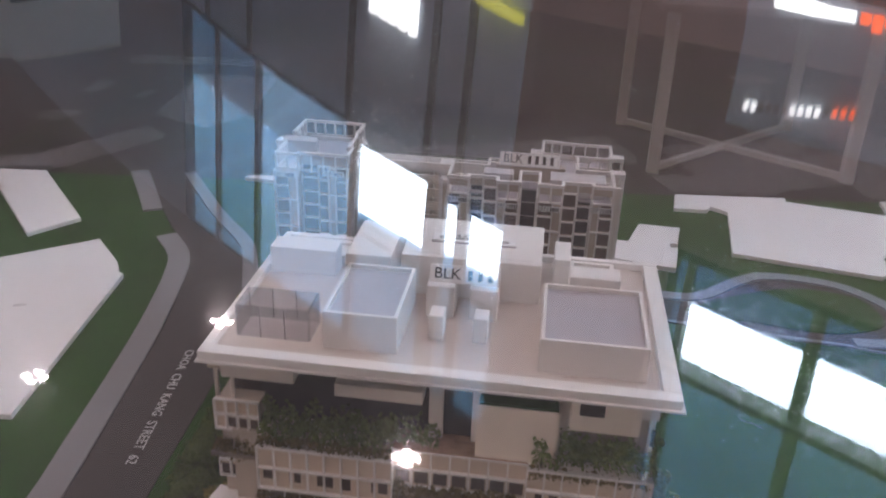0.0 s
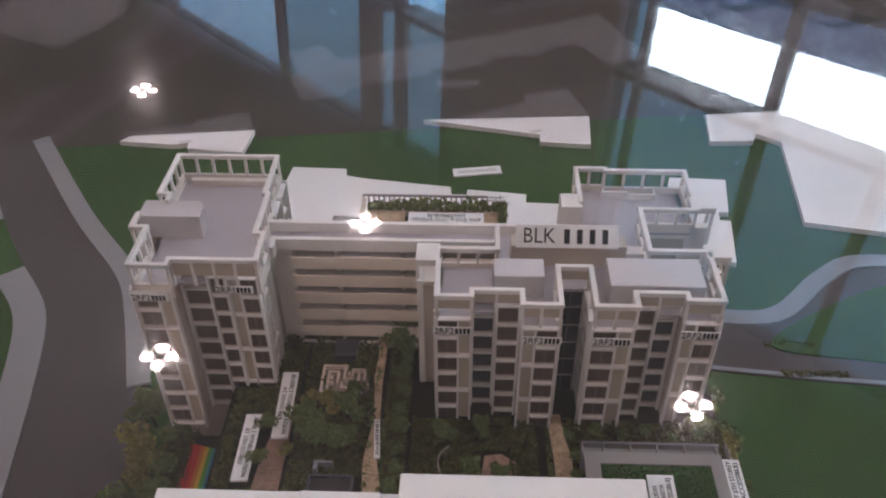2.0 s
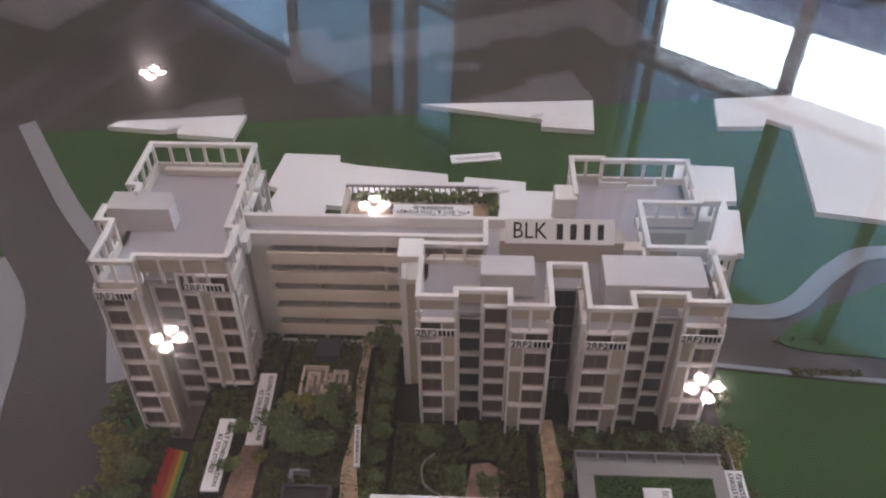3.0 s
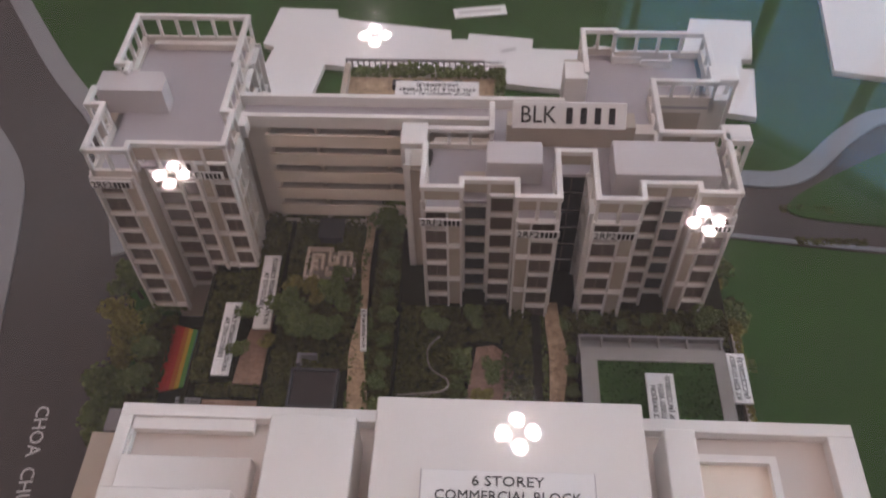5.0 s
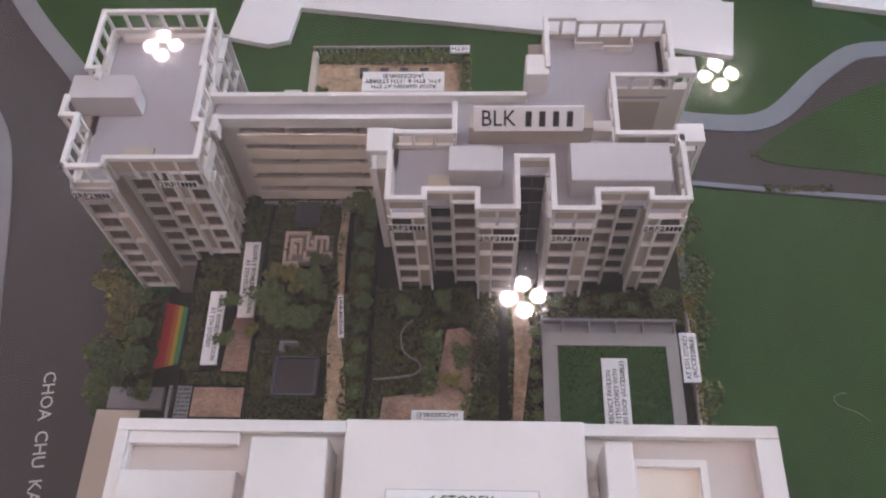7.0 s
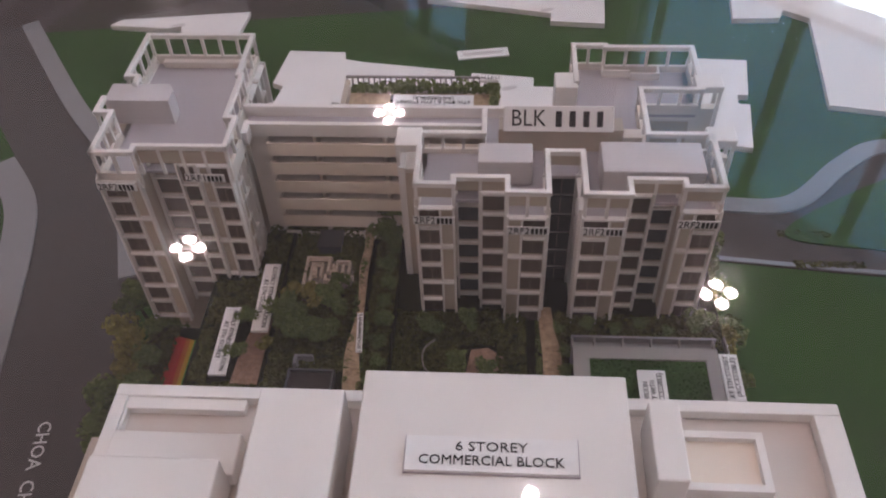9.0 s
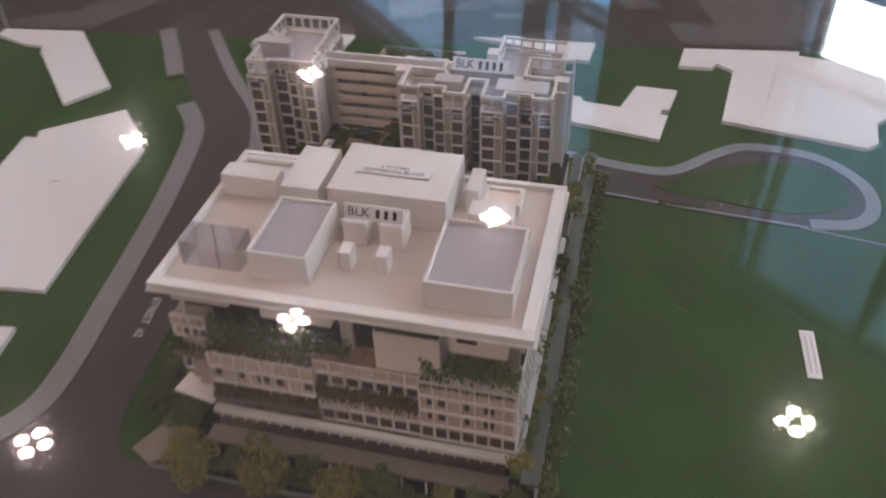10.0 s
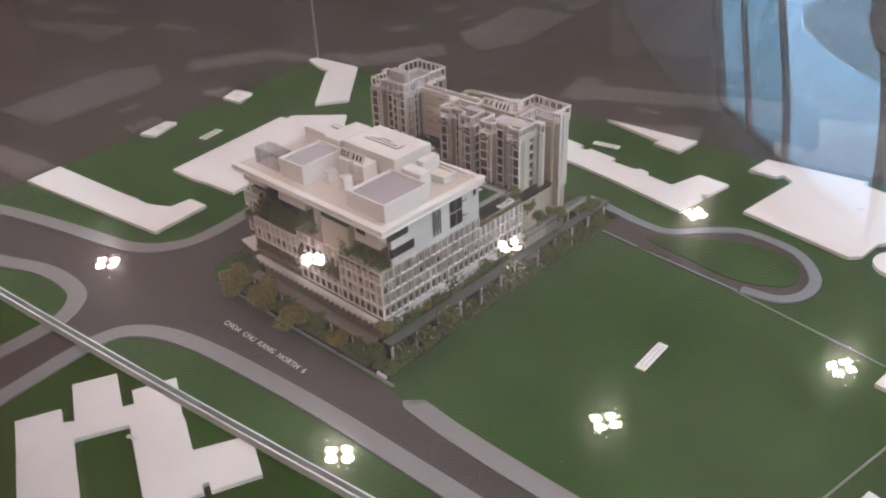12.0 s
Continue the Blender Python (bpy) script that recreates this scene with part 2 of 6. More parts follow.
def prism(points, z0, z1, bm=None, bev=0.0):
    """A flat slab with the given outline."""
    bm = bm or bmesh.new()
    lo = [bm.verts.new((x, y, z0)) for x, y in points]
    hi = [bm.verts.new((x, y, z1)) for x, y in points]
    n = len(points)
    area = sum(points[i][0] * points[(i + 1) % n][1] - points[(i + 1) % n][0] * points[i][1] for i in range(n))
    if area < 0:
        lo.reverse(), hi.reverse()
    bm.faces.new(hi)
    bm.faces.new(lo[::-1])
    for i in range(n):
        j = (i + 1) % n
        bm.faces.new((lo[i], lo[j], hi[j], hi[i]))
    return bm


def smooth(points, steps=8, closed=False):
    """A Catmull-Rom curve through the given points."""
    out = []
    n = len(points)
    for i in range(n if closed else n - 1):
        g = lambda k: Vector(points[k % n] if closed else points[max(0, min(n - 1, k))])
        p0, p1, p2, p3 = g(i - 1), g(i), g(i + 1), g(i + 2)
        for s in range(steps):
            t = s / steps
            out.append(0.5 * (2 * p1 + (p2 - p0) * t + (2 * p0 - 5 * p1 + 4 * p2 - p3) * t * t + (3 * p1 - p0 - 3 * p2 + p3) * t ** 3))
    if not closed:
        out.append(Vector(points[-1]))
    return [(v[0], v[1]) for v in out]


def band(points, width, z0, z1, closed=False):
    """A strip of the given width whose right-hand edge follows the points."""
    n = len(points)
    left = []
    for i in range(n):
        a = Vector(points[(i - 1) % n if closed else max(0, i - 1)])
        b = Vector(points[(i + 1) % n if closed else min(n - 1, i + 1)])
        d = (b - a).normalized()
        left.append((points[i][0] - d[1] * width, points[i][1] + d[0] * width))
    bm = bmesh.new()
    rows = [[bm.verts.new((x, y, z)) for x, y in pts] for pts, z in ((points, z0), (points, z1), (left, z1), (left, z0))]
    for i in range(n if closed else n - 1):
        j = (i + 1) % n
        for k in range(3):
            bm.faces.new((rows[k][i], rows[k][j], rows[k + 1][j], rows[k + 1][i]))
    if not closed:
        bm.faces.new([r[0] for r in rows])
        bm.faces.new([r[-1] for r in rows][::-1])
    bmesh.ops.recalc_face_normals(bm, faces=bm.faces)
    return bm


def lettering(name, text, size, m, material, parent=None, depth=0.0004, fit_width=None):
    """Raised lettering in the built-in font, centred, at the pose m (text lies in its xy plane)."""
    cu = bpy.data.curves.new(name, "FONT")
    cu.body, cu.size, cu.extrude, cu.offset = text, size, depth / 2, size * 0.001
    cu.align_x, cu.align_y, cu.resolution_u = "CENTER", "CENTER", 2
    tmp = bpy.data.objects.new(name, cu)
    me = bpy.data.meshes.new_from_object(tmp)
    bpy.data.objects.remove(tmp)
    me.materials.append(material)
    if fit_width:
        xs = [v.co.x for v in me.vertices]
        me.transform(Matrix.Diagonal((fit_width / (max(xs) - min(xs)), 1, 1, 1)))
    ob = new(name, me)
    if parent:
        ob.parent = parent
        m = Matrix.Translation(-wloc(parent)) @ m
    ob.matrix_basis = m
    return ob


def ink_bar(name, w, h, m, material, parent=None, depth=0.0004):
    bm = bmesh.new()
    bmesh.ops.create_cube(bm, size=1)
    bmesh.ops.scale(bm, vec=(w, h, depth), verts=bm.verts)
    bm.transform(m)
    return part(name, bm, material, parent)


def uv(u, v, z=0.0):
    p = BU * u + BV * v
    return Vector((p.x, p.y, z))


def hall(d, t, z=0.0):
    p = RN * d + RT * t
    return Vector((p.x, p.y, z))


def slab(corners, z0, z1):
    return prism([(c.x, c.y) for c in corners], z0, z1)

# ---------------------------------------------------------------- the hall
def hall_box(name, d0, d1, t0, t1, z0, z1, material, parent=None, label="", kind="structure", category=""):
    bm = slab([hall(d0, t0), hall(d1, t0), hall(d1, t1), hall(d0, t1)], z0, z1)
    ob = part(name, bm, material, parent)
    return ob if parent else tagged(ob, label, category, "", kind)


D0, T0, T1, ATRIUM_D, ATRIUM_Z = -7.0, -11.4, 8.0, 3.45, 5.2
hall_box("floor", D0, GLAZE_D + 0.3, T0, T1, FLOOR_Z - 0.1, FLOOR_Z, CARPET, label="dark brown carpeted hall floor", category="floor")
hall_box("ceiling", D0, ATRIUM_D, T0, T1, CEIL_Z, CEIL_Z + 0.15, CEILING, label="plain warm grey plasterboard ceiling", category="ceiling")
hall_box("ceiling_atrium", ATRIUM_D, GLAZE_D + 0.3, T0, T1, ATRIUM_Z, ATRIUM_Z + 0.15, CEILING, label="higher ceiling beside the glazed wall", category="ceiling")
hall_box("wall_bulkhead", ATRIUM_D - 0.12, ATRIUM_D, T0, T1, CEIL_Z + 0.15, ATRIUM_Z, DARKWALL, label="dark bulkhead between low and high ceiling", category="wall")
# unseen wall, added as a warm reflector for the south faces
hall_box("wall_south_bounce", D0 - 0.2, D0, T0, T1, FLOOR_Z, CEIL_Z, WARMBOUNCE, label="unseen warm hall wall added behind the display to bounce warm light", category="wall")
hall_box("wall_west", D0, GLAZE_D + 0.3, T0 - 0.2, T0, FLOOR_Z, ATRIUM_Z, DARKWALL, label="dark clad side wall of the hall", category="wall")
hall_box("wall_east", D0, GLAZE_D + 0.3, T1, T1 + 0.2, FLOOR_Z, ATRIUM_Z, DARKWALL, label="dark clad side wall of the hall", category="wall")
SILL, HEAD = 3.00, 3.485
hall_box("wall_north_west", GLAZE_D, GLAZE_D + 0.3, T0, -7.20, FLOOR_Z, SILL - 0.16, NWALL, label="blue-grey clad wall below the high windows", category="wall")
hall_box("wall_north", GLAZE_D, GLAZE_D + 0.3, -7.20, -4.68, FLOOR_Z, SILL - 0.05, NWALL, label="blue-grey clad wall below the high windows", category="wall")
hall_box("wall_north_east", GLAZE_D, GLAZE_D + 0.3, -4.68, T1, FLOOR_Z, SILL - 0.38, DARKWALL, label="dark clad wall below the high windows", category="wall")
hall_box("wall_pier", GLAZE_D, GLAZE_D + 0.3, -4.68, -2.96, SILL - 0.38, ATRIUM_Z, DARKWALL, label="dark clad pier between the windows", category="wall")
glazing = tagged(new("window_wall"), "high glazed hall wall with bright daylit panes, blue tinted panes and unseen added clear panes", "window", "", "structure")
# the four bays from 1.4 on are unseen, added clear to brighten east faces
bays = [(-11.4, -10.42, 2), (-10.34, -9.36, 2), (-9.26, -7.26, 3), (-7.13, -5.92, 1), (-5.63, -5.43, 1), (-5.28, -4.74, 1), (-2.96, -2.80, 2),
        (-2.735, -1.76, 1), (-1.665, -0.90, 1), (-0.80, 0.2, 1), (0.3, 1.3, 0), (1.4, 2.9, 1), (3.0, 4.5, 1), (4.6, 6.1, 1), (6.2, 8.0, 1)]
for t0, t1, bright in bays:
    glass = (DIMGLASS, CLEARGLASS, BLUEGLASS, PALEGLASS)[bright]
    if t1 < -7.1:
        levels = [(SILL - 0.11, SILL + 0.42, LOWGLASS if bright == 2 else MISTGLASS), (SILL + 0.424, ATRIUM_Z, glass)]
    elif t1 < -4.6:
        low = SILL + (0.14 if t0 > -5.8 else 0.0)
        head = HEAD + (0.17 if t0 < -5.8 else 0.09)
        levels = [(low, head, glass), (head + 0.004, HEAD + 0.30, SOFTGLASS), (HEAD + 0.36, ATRIUM_Z, BLUEGLASS)]
        if low > SILL:
            levels.append((SILL, low - 0.004, SKYGLASS))
        hall_box("transom", GLAZE_D + 0.05, GLAZE_D + 0.26, t0, t1, HEAD + 0.30, HEAD + 0.36, FRAMEGREY, glazing)
    else:
        # upper panes of the unseen bays are clear too, for more cool daylight
        levels = [(SILL - 0.32, SILL - 0.004, SKYGLASS), (SILL, HEAD, glass), (HEAD + 0.05, ATRIUM_Z, CLEARGLASS if t0 > 1.35 else BLUEGLASS)]
    for z0, z1, gl in levels:
        hall_box("pane", GLAZE_D + 0.14, GLAZE_D + 0.15, t0, t1, z0, z1, gl, glazing)
for (t0, t1, _), (n0, n1, _) in zip(bays[:-1], bays[1:]):
    if not (t1 < -4.6 and n0 > -3.0):
        hall_box("mullion", GLAZE_D + 0.12, GLAZE_D + 0.18, t1, n0, SILL - (0.0 if -7.2 < t1 < -4.6 else 0.11 if t1 < -4.6 else 0.32), ATRIUM_Z, FRAMEGREY, glazing)
hall_box("transom", GLAZE_D + 0.05, GLAZE_D + 0.26, -2.96, T1, HEAD - 0.004, HEAD + 0.054, MULLION, glazing)
hall_box("window_sill", GLAZE_D + 0.02, GLAZE_D + 0.26, T0, -7.21, SILL - 0.16, SILL - 0.112, MULLION, glazing)
hall_box("window_sill", GLAZE_D + 0.02, GLAZE_D + 0.26, -7.19, -4.70, SILL - 0.05, SILL - 0.002, MULLION, glazing)
hall_box("window_sill", GLAZE_D + 0.02, GLAZE_D + 0.26, -2.96, T1, SILL - 0.38, SILL - 0.32, MULLION, glazing)
hall_box("backdrop", GLAZE_D + 1.2, GLAZE_D + 1.22, T0 - 3, T1 + 3, -1.0, 7.0, DAYGLOW, label="bright overcast sky outside the windows", category="sky")


joints = tagged(new("wall_trim"), "slim grey upright joint trims on the wall cladding", "trim", "", "structure")
for t0 in (-10.40, -9.33, -7.22, -5.88, -5.39):
    hall_box("joint_trim", GLAZE_D - 0.03, GLAZE_D, t0, t0 + 0.09, FLOOR_Z, SILL - 0.17, FRAMEGREY, joints)

# lit signs low on the far wall
sg = thing("illuminated_sign", *(RN * (GLAZE_D - 0.06) + RT * -2.1), "illuminated shop sign with white and red lights", "sign")
sg.location.z = 1.55
GLOWW, GLOWR, GLOWY = glow("sign_white", (1, 0.97, 0.95), 5.0), glow("sign_red", (1, 0.16, 0.06), 3.5), glow("sign_yellow", (0.9, 0.85, 0.15), 1.6)
hall_box("sign_panel", GLAZE_D - 0.05, GLAZE_D, -2.66, -1.2, 1.24, 1.92, NWALL, sg)
for k in range(7):
    hall_box("sign_light", GLAZE_D - 0.07, GLAZE_D - 0.052, -2.46 + 0.078 * k, -2.393 + 0.078 * k, 1.29, 1.375, GLOWW, sg)
for k in range(4):
    hall_box("sign_light", GLAZE_D - 0.07, GLAZE_D - 0.052, -1.89 + 0.075 * k, -1.83 + 0.075 * k, 1.29, 1.38 + 0.05 * (k % 2), GLOWR, sg)
for k in range(14):
    hall_box("sign_light", GLAZE_D - 0.07, GLAZE_D - 0.052, -2.54 + 0.056 * k, -2.51 + 0.056 * k, 1.83 - 0.004 * k, 1.855 - 0.004 * k, GLOWW if k in (0, 1, 6, 7, 8, 9) else GLOWR if k > 10 else PAVE, sg)
sc2 = thing("wall_light", *(RN * (GLAZE_D - 0.04) + RT * -6.5), "barred white wall light on the hall wall", "lamp")
sc2.location.z = 1.95
for k in range(5):
    hall_box("light_bar", GLAZE_D - 0.05, GLAZE_D - 0.004, -6.86 + 0.16 * k, -6.76 + 0.16 * k, 1.97, 2.13, GLOWW, sc2)
yl = hall_box("yellow_strip", GLAZE_D - 0.05, GLAZE_D - 0.004, -5.40, -4.74, 1.805, 1.84, GLOWY, label="thin glowing yellow strip on the hall wall", kind="", category="sign")
po = thing("wall_poster", *(RN * 4.1 + RT * (T0 + 0.02)), "pale warm poster with handwriting on the side wall", "poster")
po.location.z = 2.7
hall_box("poster_sheet", 3.2, 4.9, T0 + 0.002, T0 + 0.03, 2.0, 3.18, POSTER, po)
hall_box("writing_bar", 3.5, 4.3, T0 + 0.03, T0 + 0.034, 2.74, 2.80, MULLION, po)


def downlight():
    """Square recessed ceiling lamp with four round LEDs."""
    t = thing("ceiling_downlight", 0, 0, 0, "recessed ceiling downlight with four bright warm LEDs", "lamp", "ceiling downlights")
    bm = bmesh.new()
    bmesh.ops.create_circle(bm, cap_ends=True, radius=0.105, segments=24)
    bmesh.ops.translate(bm, vec=(0, 0, -0.004), verts=bm.verts)
    r = bmesh.ops.extrude_face_region(bm, geom=bm.faces[:])
    bmesh.ops.translate(bm, vec=(0, 0, -0.008), verts=[g for g in r["geom"] if isinstance(g, bmesh.types.BMVert)])
    part("housing", bm, DARKWALL, t)
    for i in range(4):
        a = radians(90 * i + 45)
        p = RN * (0.056 * math.cos(a)) + RT * (0.056 * math.sin(a))
        bm = bmesh.new()
        bmesh.ops.create_uvsphere(bm, u_segments=12, v_segments=6, radius=0.030)
        bmesh.ops.scale(bm, vec=(1, 1, 0.2), verts=bm.verts)
        bmesh.ops.translate(bm, vec=(p.x, p.y, -0.016), verts=bm.verts)
        part("led", bm, LEDGLOW, t)
    return t


lamp = downlight()
A0, AI, AJ = Vector((-0.278, 3.948, CEIL_Z)), Vector((1.611, -1.213, 0)), Vector((0.843, 1.051, 0))
first = True
# rows behind the display are unseen, continuing the lattice to light south faces
for i in range(-1, 4):
    for j in range(-8, 2):
        p = A0 + AI * i + AJ * j
        if p.dot(RN) > ATRIUM_D - 0.3 or p.dot(RN) < -6.6 or not T0 + 0.3 < p.dot(RT) < T1 - 0.3:
            continue
        if first:
            lamp.location = p
            first = False
        else:
            copy_thing(lamp, Matrix.Translation(p))

# display table seen on the hall floor beyond the case: four legs on crossed floor rails
tb = thing("table_frame", 1.11, 3.75, FLOOR_Z, "pale steel table frame with crossed floor rails", "table")
feet = [Vector((0.74, 3.34, FLOOR_Z)), Vector((1.58, 3.40, FLOOR_Z)), Vector((1.49, 4.16, FLOOR_Z)), Vector((0.64, 4.06, FLOOR_Z))]


def bar(a, b, w, name, material, parent):
    bm = bmesh.new()
    bmesh.ops.create_cube(bm, size=1)
    d = b - a
    bmesh.ops.scale(bm, vec=(w, w, d.length), verts=bm.verts)
    bm.transform(Matrix.Translation((a + b) / 2) @ d.to_track_quat("Z", "Y").to_matrix().to_4x4())
    return part(name, bm, material, parent)


for p in feet:
    bar(p, p + Vector((0, 0, 0.70)), 0.05, "leg", STEEL, tb)
for a, b, dz in ((0, 2, 0.02), (1, 3, 0.0215)):
    bar(feet[a] + Vector((0, 0, dz)), feet[b] + Vector((0, 0, dz)), 0.028, "floor_rail", STEEL, tb)
part("tabletop", slab([feet[0] + Vector((-0.05, -0.05, 0)), feet[1] + Vector((0.05, -0.05, 0)), feet[2] + Vector((0.05, 0.05, 0)), feet[3] + Vector((-0.05, 0.05, 0))], FLOOR_Z + 0.70, FLOOR_Z + 0.73), DARKWALL, tb)

# ---------------------------------------------------------------- display case
pl = part("display_plinth", slab([uv(U0, V0), uv(U1, V0), uv(U1, V1), uv(U0, V1)], FLOOR_Z, -0.02), PLINTH)
tagged(pl, "dark rectangular plinth carrying the model", "plinth")
case = thing("display_case", 0.25, 0.25, 0.0, "clear acrylic display case with a slightly sagging lid", "display case")
TH = 0.004


def lid_z(u, v):
    """Height of the sagging, slightly warped lid."""
    a, b = 2 * (u - U0) / (U1 - U0) - 1, 2 * (v + 0.365) / (V1 + 0.365) - 1
    return LID_MID + 0.01 * sum(k * a ** i * b ** j for i, row in enumerate(LID_WARP) for j, k in enumerate(row))


def rim_strip(a, b, inw, w0, w1):
    """A slim strip along one edge of the lid, following its warp."""
    bm = bmesh.new()
    rows = []
    for k in range(33):
        p = a + (b - a) * (k / 32)
        z = lid_z(p.dot(BU), p.dot(BV))
        rows.append([bm.verts.new((q.x, q.y, z + dz)) for q, dz in ((p + inw * w0, -0.0045), (p + inw * w1, -0.0045), (p + inw * w1, 0.0010), (p + inw * w0, 0.0010))])
    for r0, r1 in zip(rows[:-1], rows[1:]):
        for i in range(4):
            bm.faces.new((r0[i], r0[(i + 1) % 4], r1[(i + 1) % 4], r1[i]))
    bm.faces.new(rows[0][::-1])
    bm.faces.new(rows[-1])
    bmesh.ops.recalc_face_normals(bm, faces=bm.faces)
    return bm


bm = bmesh.new()
NU, NV = 64, 52
grid = {}
for k in (0, 1):
    for i in range(NU + 1):
        for j in range(NV + 1):
            u, v = U0 + (U1 - U0) * i / NU, V0 + (V1 - V0) * j / NV
            grid[k, i, j] = bm.verts.new(uv(u, v, lid_z(u, v) + TH * (k - 1)))
for i in range(NU):
    for j in range(NV):
        bm.faces.new((grid[1, i, j], grid[1, i + 1, j], grid[1, i + 1, j + 1], grid[1, i, j + 1]))
        bm.faces.new((grid[0, i, j + 1], grid[0, i + 1, j + 1], grid[0, i + 1, j], grid[0, i, j]))
for f in bm.faces:
    f.smooth = True
lid = part("lid", bm, ACRYLIC, case)
sides = [(uv(U0, V0), uv(U1, V0), BV), (uv(U1, V0), uv(U1, V1), -BU), (uv(U1, V1), uv(U0, V1), -BV), (uv(U0, V1), uv(U0, V0), BU)]
panes = [lid]
for a, b, inw in sides:
    panes.append(part("side_pane", slab([a, b, b + inw * TH, a + inw * TH], -0.02, PANE_Z - TH), SIDEPANE, case))
    e = (b - a).normalized()
    for w0, w1 in ((-0.0008, 0.0004), (0.0036, 0.0046)):
        part("edge_strip", rim_strip(a - e * 0.001, b + e * 0.001, inw, w0, w1), EDGE, case, "polished glued edge of the acrylic lid")
    bar(a + Vector((0, 0, 0)), a + Vector((0, 0, PANE_Z - 0.008)), 0.004, "corner_joint", EDGE, case)
for o in panes:
    o.visible_shadow = False

# ---------------------------------------------------------------- baseboard: lawn, roads, pavements
def inset(d):
    return [uv(U0 + d, V0 + d), uv(U1 - d, V0 + d), uv(U1 - d, V1 - d), uv(U0 + d, V1 - d)]


tagged(part("ground", slab(inset(0.006), -0.02, 0.0), LAWN), "dark green flocked lawn covering the model baseboard", "lawn", "", "structure")


def strip(name, pts, width, z0, z1, material, label, category, closed=False):
    return tagged(part(name, band(pts, width, z0, z1, closed), material), label, category, "", "structure")


# road surface: main junction in one sheet
west_kerb = smooth([(-0.34, 0.855), (-0.262, 0.722), (-0.208, 0.645), (-0.167, 0.592), (-0.147, 0.538), (-0.124, 0.43), (-0.109, 0.335), (-0.094, 0.222), (-0.085, 0.15), (-0.087, 0.095), (-0.112, 0.050), (-0.148, 0.022), (-0.19, 0.007), (-0.313, -0.022), (-0.435, -0.058), (-0.53, -0.095)], 6)
sw_kerb = smooth([(-0.50, -0.185), (-0.303, -0.116), (-0.2, -0.076), (-0.114, -0.072), (-0.070, -0.095), (-0.045, -0.14), (-0.036, -0.23), (-0.04, -0.36)], 6)
south_kerb = smooth([(0.045, -0.35), (0.029, -0.258), (0.014, -0.125), (0.045, -0.065), (0.137, -0.030), (0.332, -0.008), (0.511, 0.0), (0.70, 0.006), (1.03, 0.02)], 6)
north_kerb = smooth([(1.03, 0.050), (0.665, 0.0405), (0.45, 0.044), (0.40, 0.058), (0.2, 0.056), (0.03, 0.062), (-0.005, 0.085), (-0.02, 0.15), (-0.03, 0.33), (-0.045, 0.48), (-0.083, 0.585), (-0.115, 0.634), (-0.180, 0.716), (-0.280, 0.854)], 6)
road = part("road", prism(west_kerb + sw_kerb + south_kerb + north_kerb, 0.0, 0.0012), ASPHALT)
tagged(road, "dark grey printed road with a wide junction", "road", "", "structure")
strip("pavement_west", smooth([(-0.53, -0.095), (-0.435, -0.058), (-0.313, -0.022), (-0.19, 0.007), (-0.148, 0.022), (-0.112, 0.050), (-0.087, 0.095), (-0.085, 0.15), (-0.094, 0.222), (-0.109, 0.335), (-0.124, 0.43), (-0.147, 0.538), (-0.167, 0.592), (-0.205, 0.641)], 8), 0.026, 0.0, 0.003, PAVE, "light grey pavement round the corner and along the road", "pavement")
strip("pavement_far_west", smooth([(-0.258, 0.715), (-0.30, 0.785), (-0.345, 0.856)], 6), 0.026, 0.0, 0.003, PAVE, "light grey pavement beside the side road", "pavement")
strip("pavement_far_east", smooth([(-0.286, 0.854), (-0.188, 0.716), (-0.120, 0.634), (-0.095, 0.585), (-0.065, 0.50)], 6), 0.018, 0.0, 0.003, PAVE, "light grey pavement along the road", "pavement")
strip("pavement_south_west", smooth([(-0.04, -0.36), (-0.036, -0.23), (-0.045, -0.14), (-0.070, -0.095), (-0.114, -0.072), (-0.2, -0.076), (-0.303, -0.116), (-0.50, -0.185)], 6), 0.026, 0.0, 0.003, PAVE, "light grey pavement round the road corner", "pavement")
strip("pavement_south", smooth([(1.03, 0.02), (0.70, 0.006), (0.511, 0.0), (0.332, -0.008), (0.137, -0.030), (0.045, -0.065), (0.014, -0.125), (0.029, -0.258), (0.045, -0.35)], 6), 0.025, 0.0, 0.003, PAVE, "light grey pavement along the road", "pavement")
strip("pavement_east", smooth([(0.4195, 0.0545), (0.428, 0.0470), (0.45, 0.0440), (0.52, 0.0400), (0.665, 0.0405), (1.03, 0.050)], 6), 0.027, 0.0, 0.003, PAVE, "light grey pavement with a rounded end", "pavement")
# bus loop
loop_out = smooth([(0.30, 0.622), (0.37, 0.609), (0.416, 0.6015), (0.458, 0.606), (0.503, 0.648), (0.552, 0.676), (0.634, 0.668), (0.686, 0.618), (0.694, 0.562), (0.667, 0.523), (0.615, 0.513), (0.48, 0.523), (0.357, 0.537), (0.30, 0.545)], 6)
tagged(part("loop_road", prism(loop_out, 0.0, 0.0012), ASPHALT), "grey turning loop road", "road", "", "structure")
isl = smooth([(0.445, 0.560), (0.503, 0.606), (0.577, 0.640), (0.641, 0.632), (0.662, 0.599), (0.655, 0.562), (0.596, 0.537), (0.52, 0.545)], 6, True)
tagged(part("loop_island", prism(isl, 0.0, 0.0028), LAWN), "green island inside the turning loop", "lawn", "", "structure")
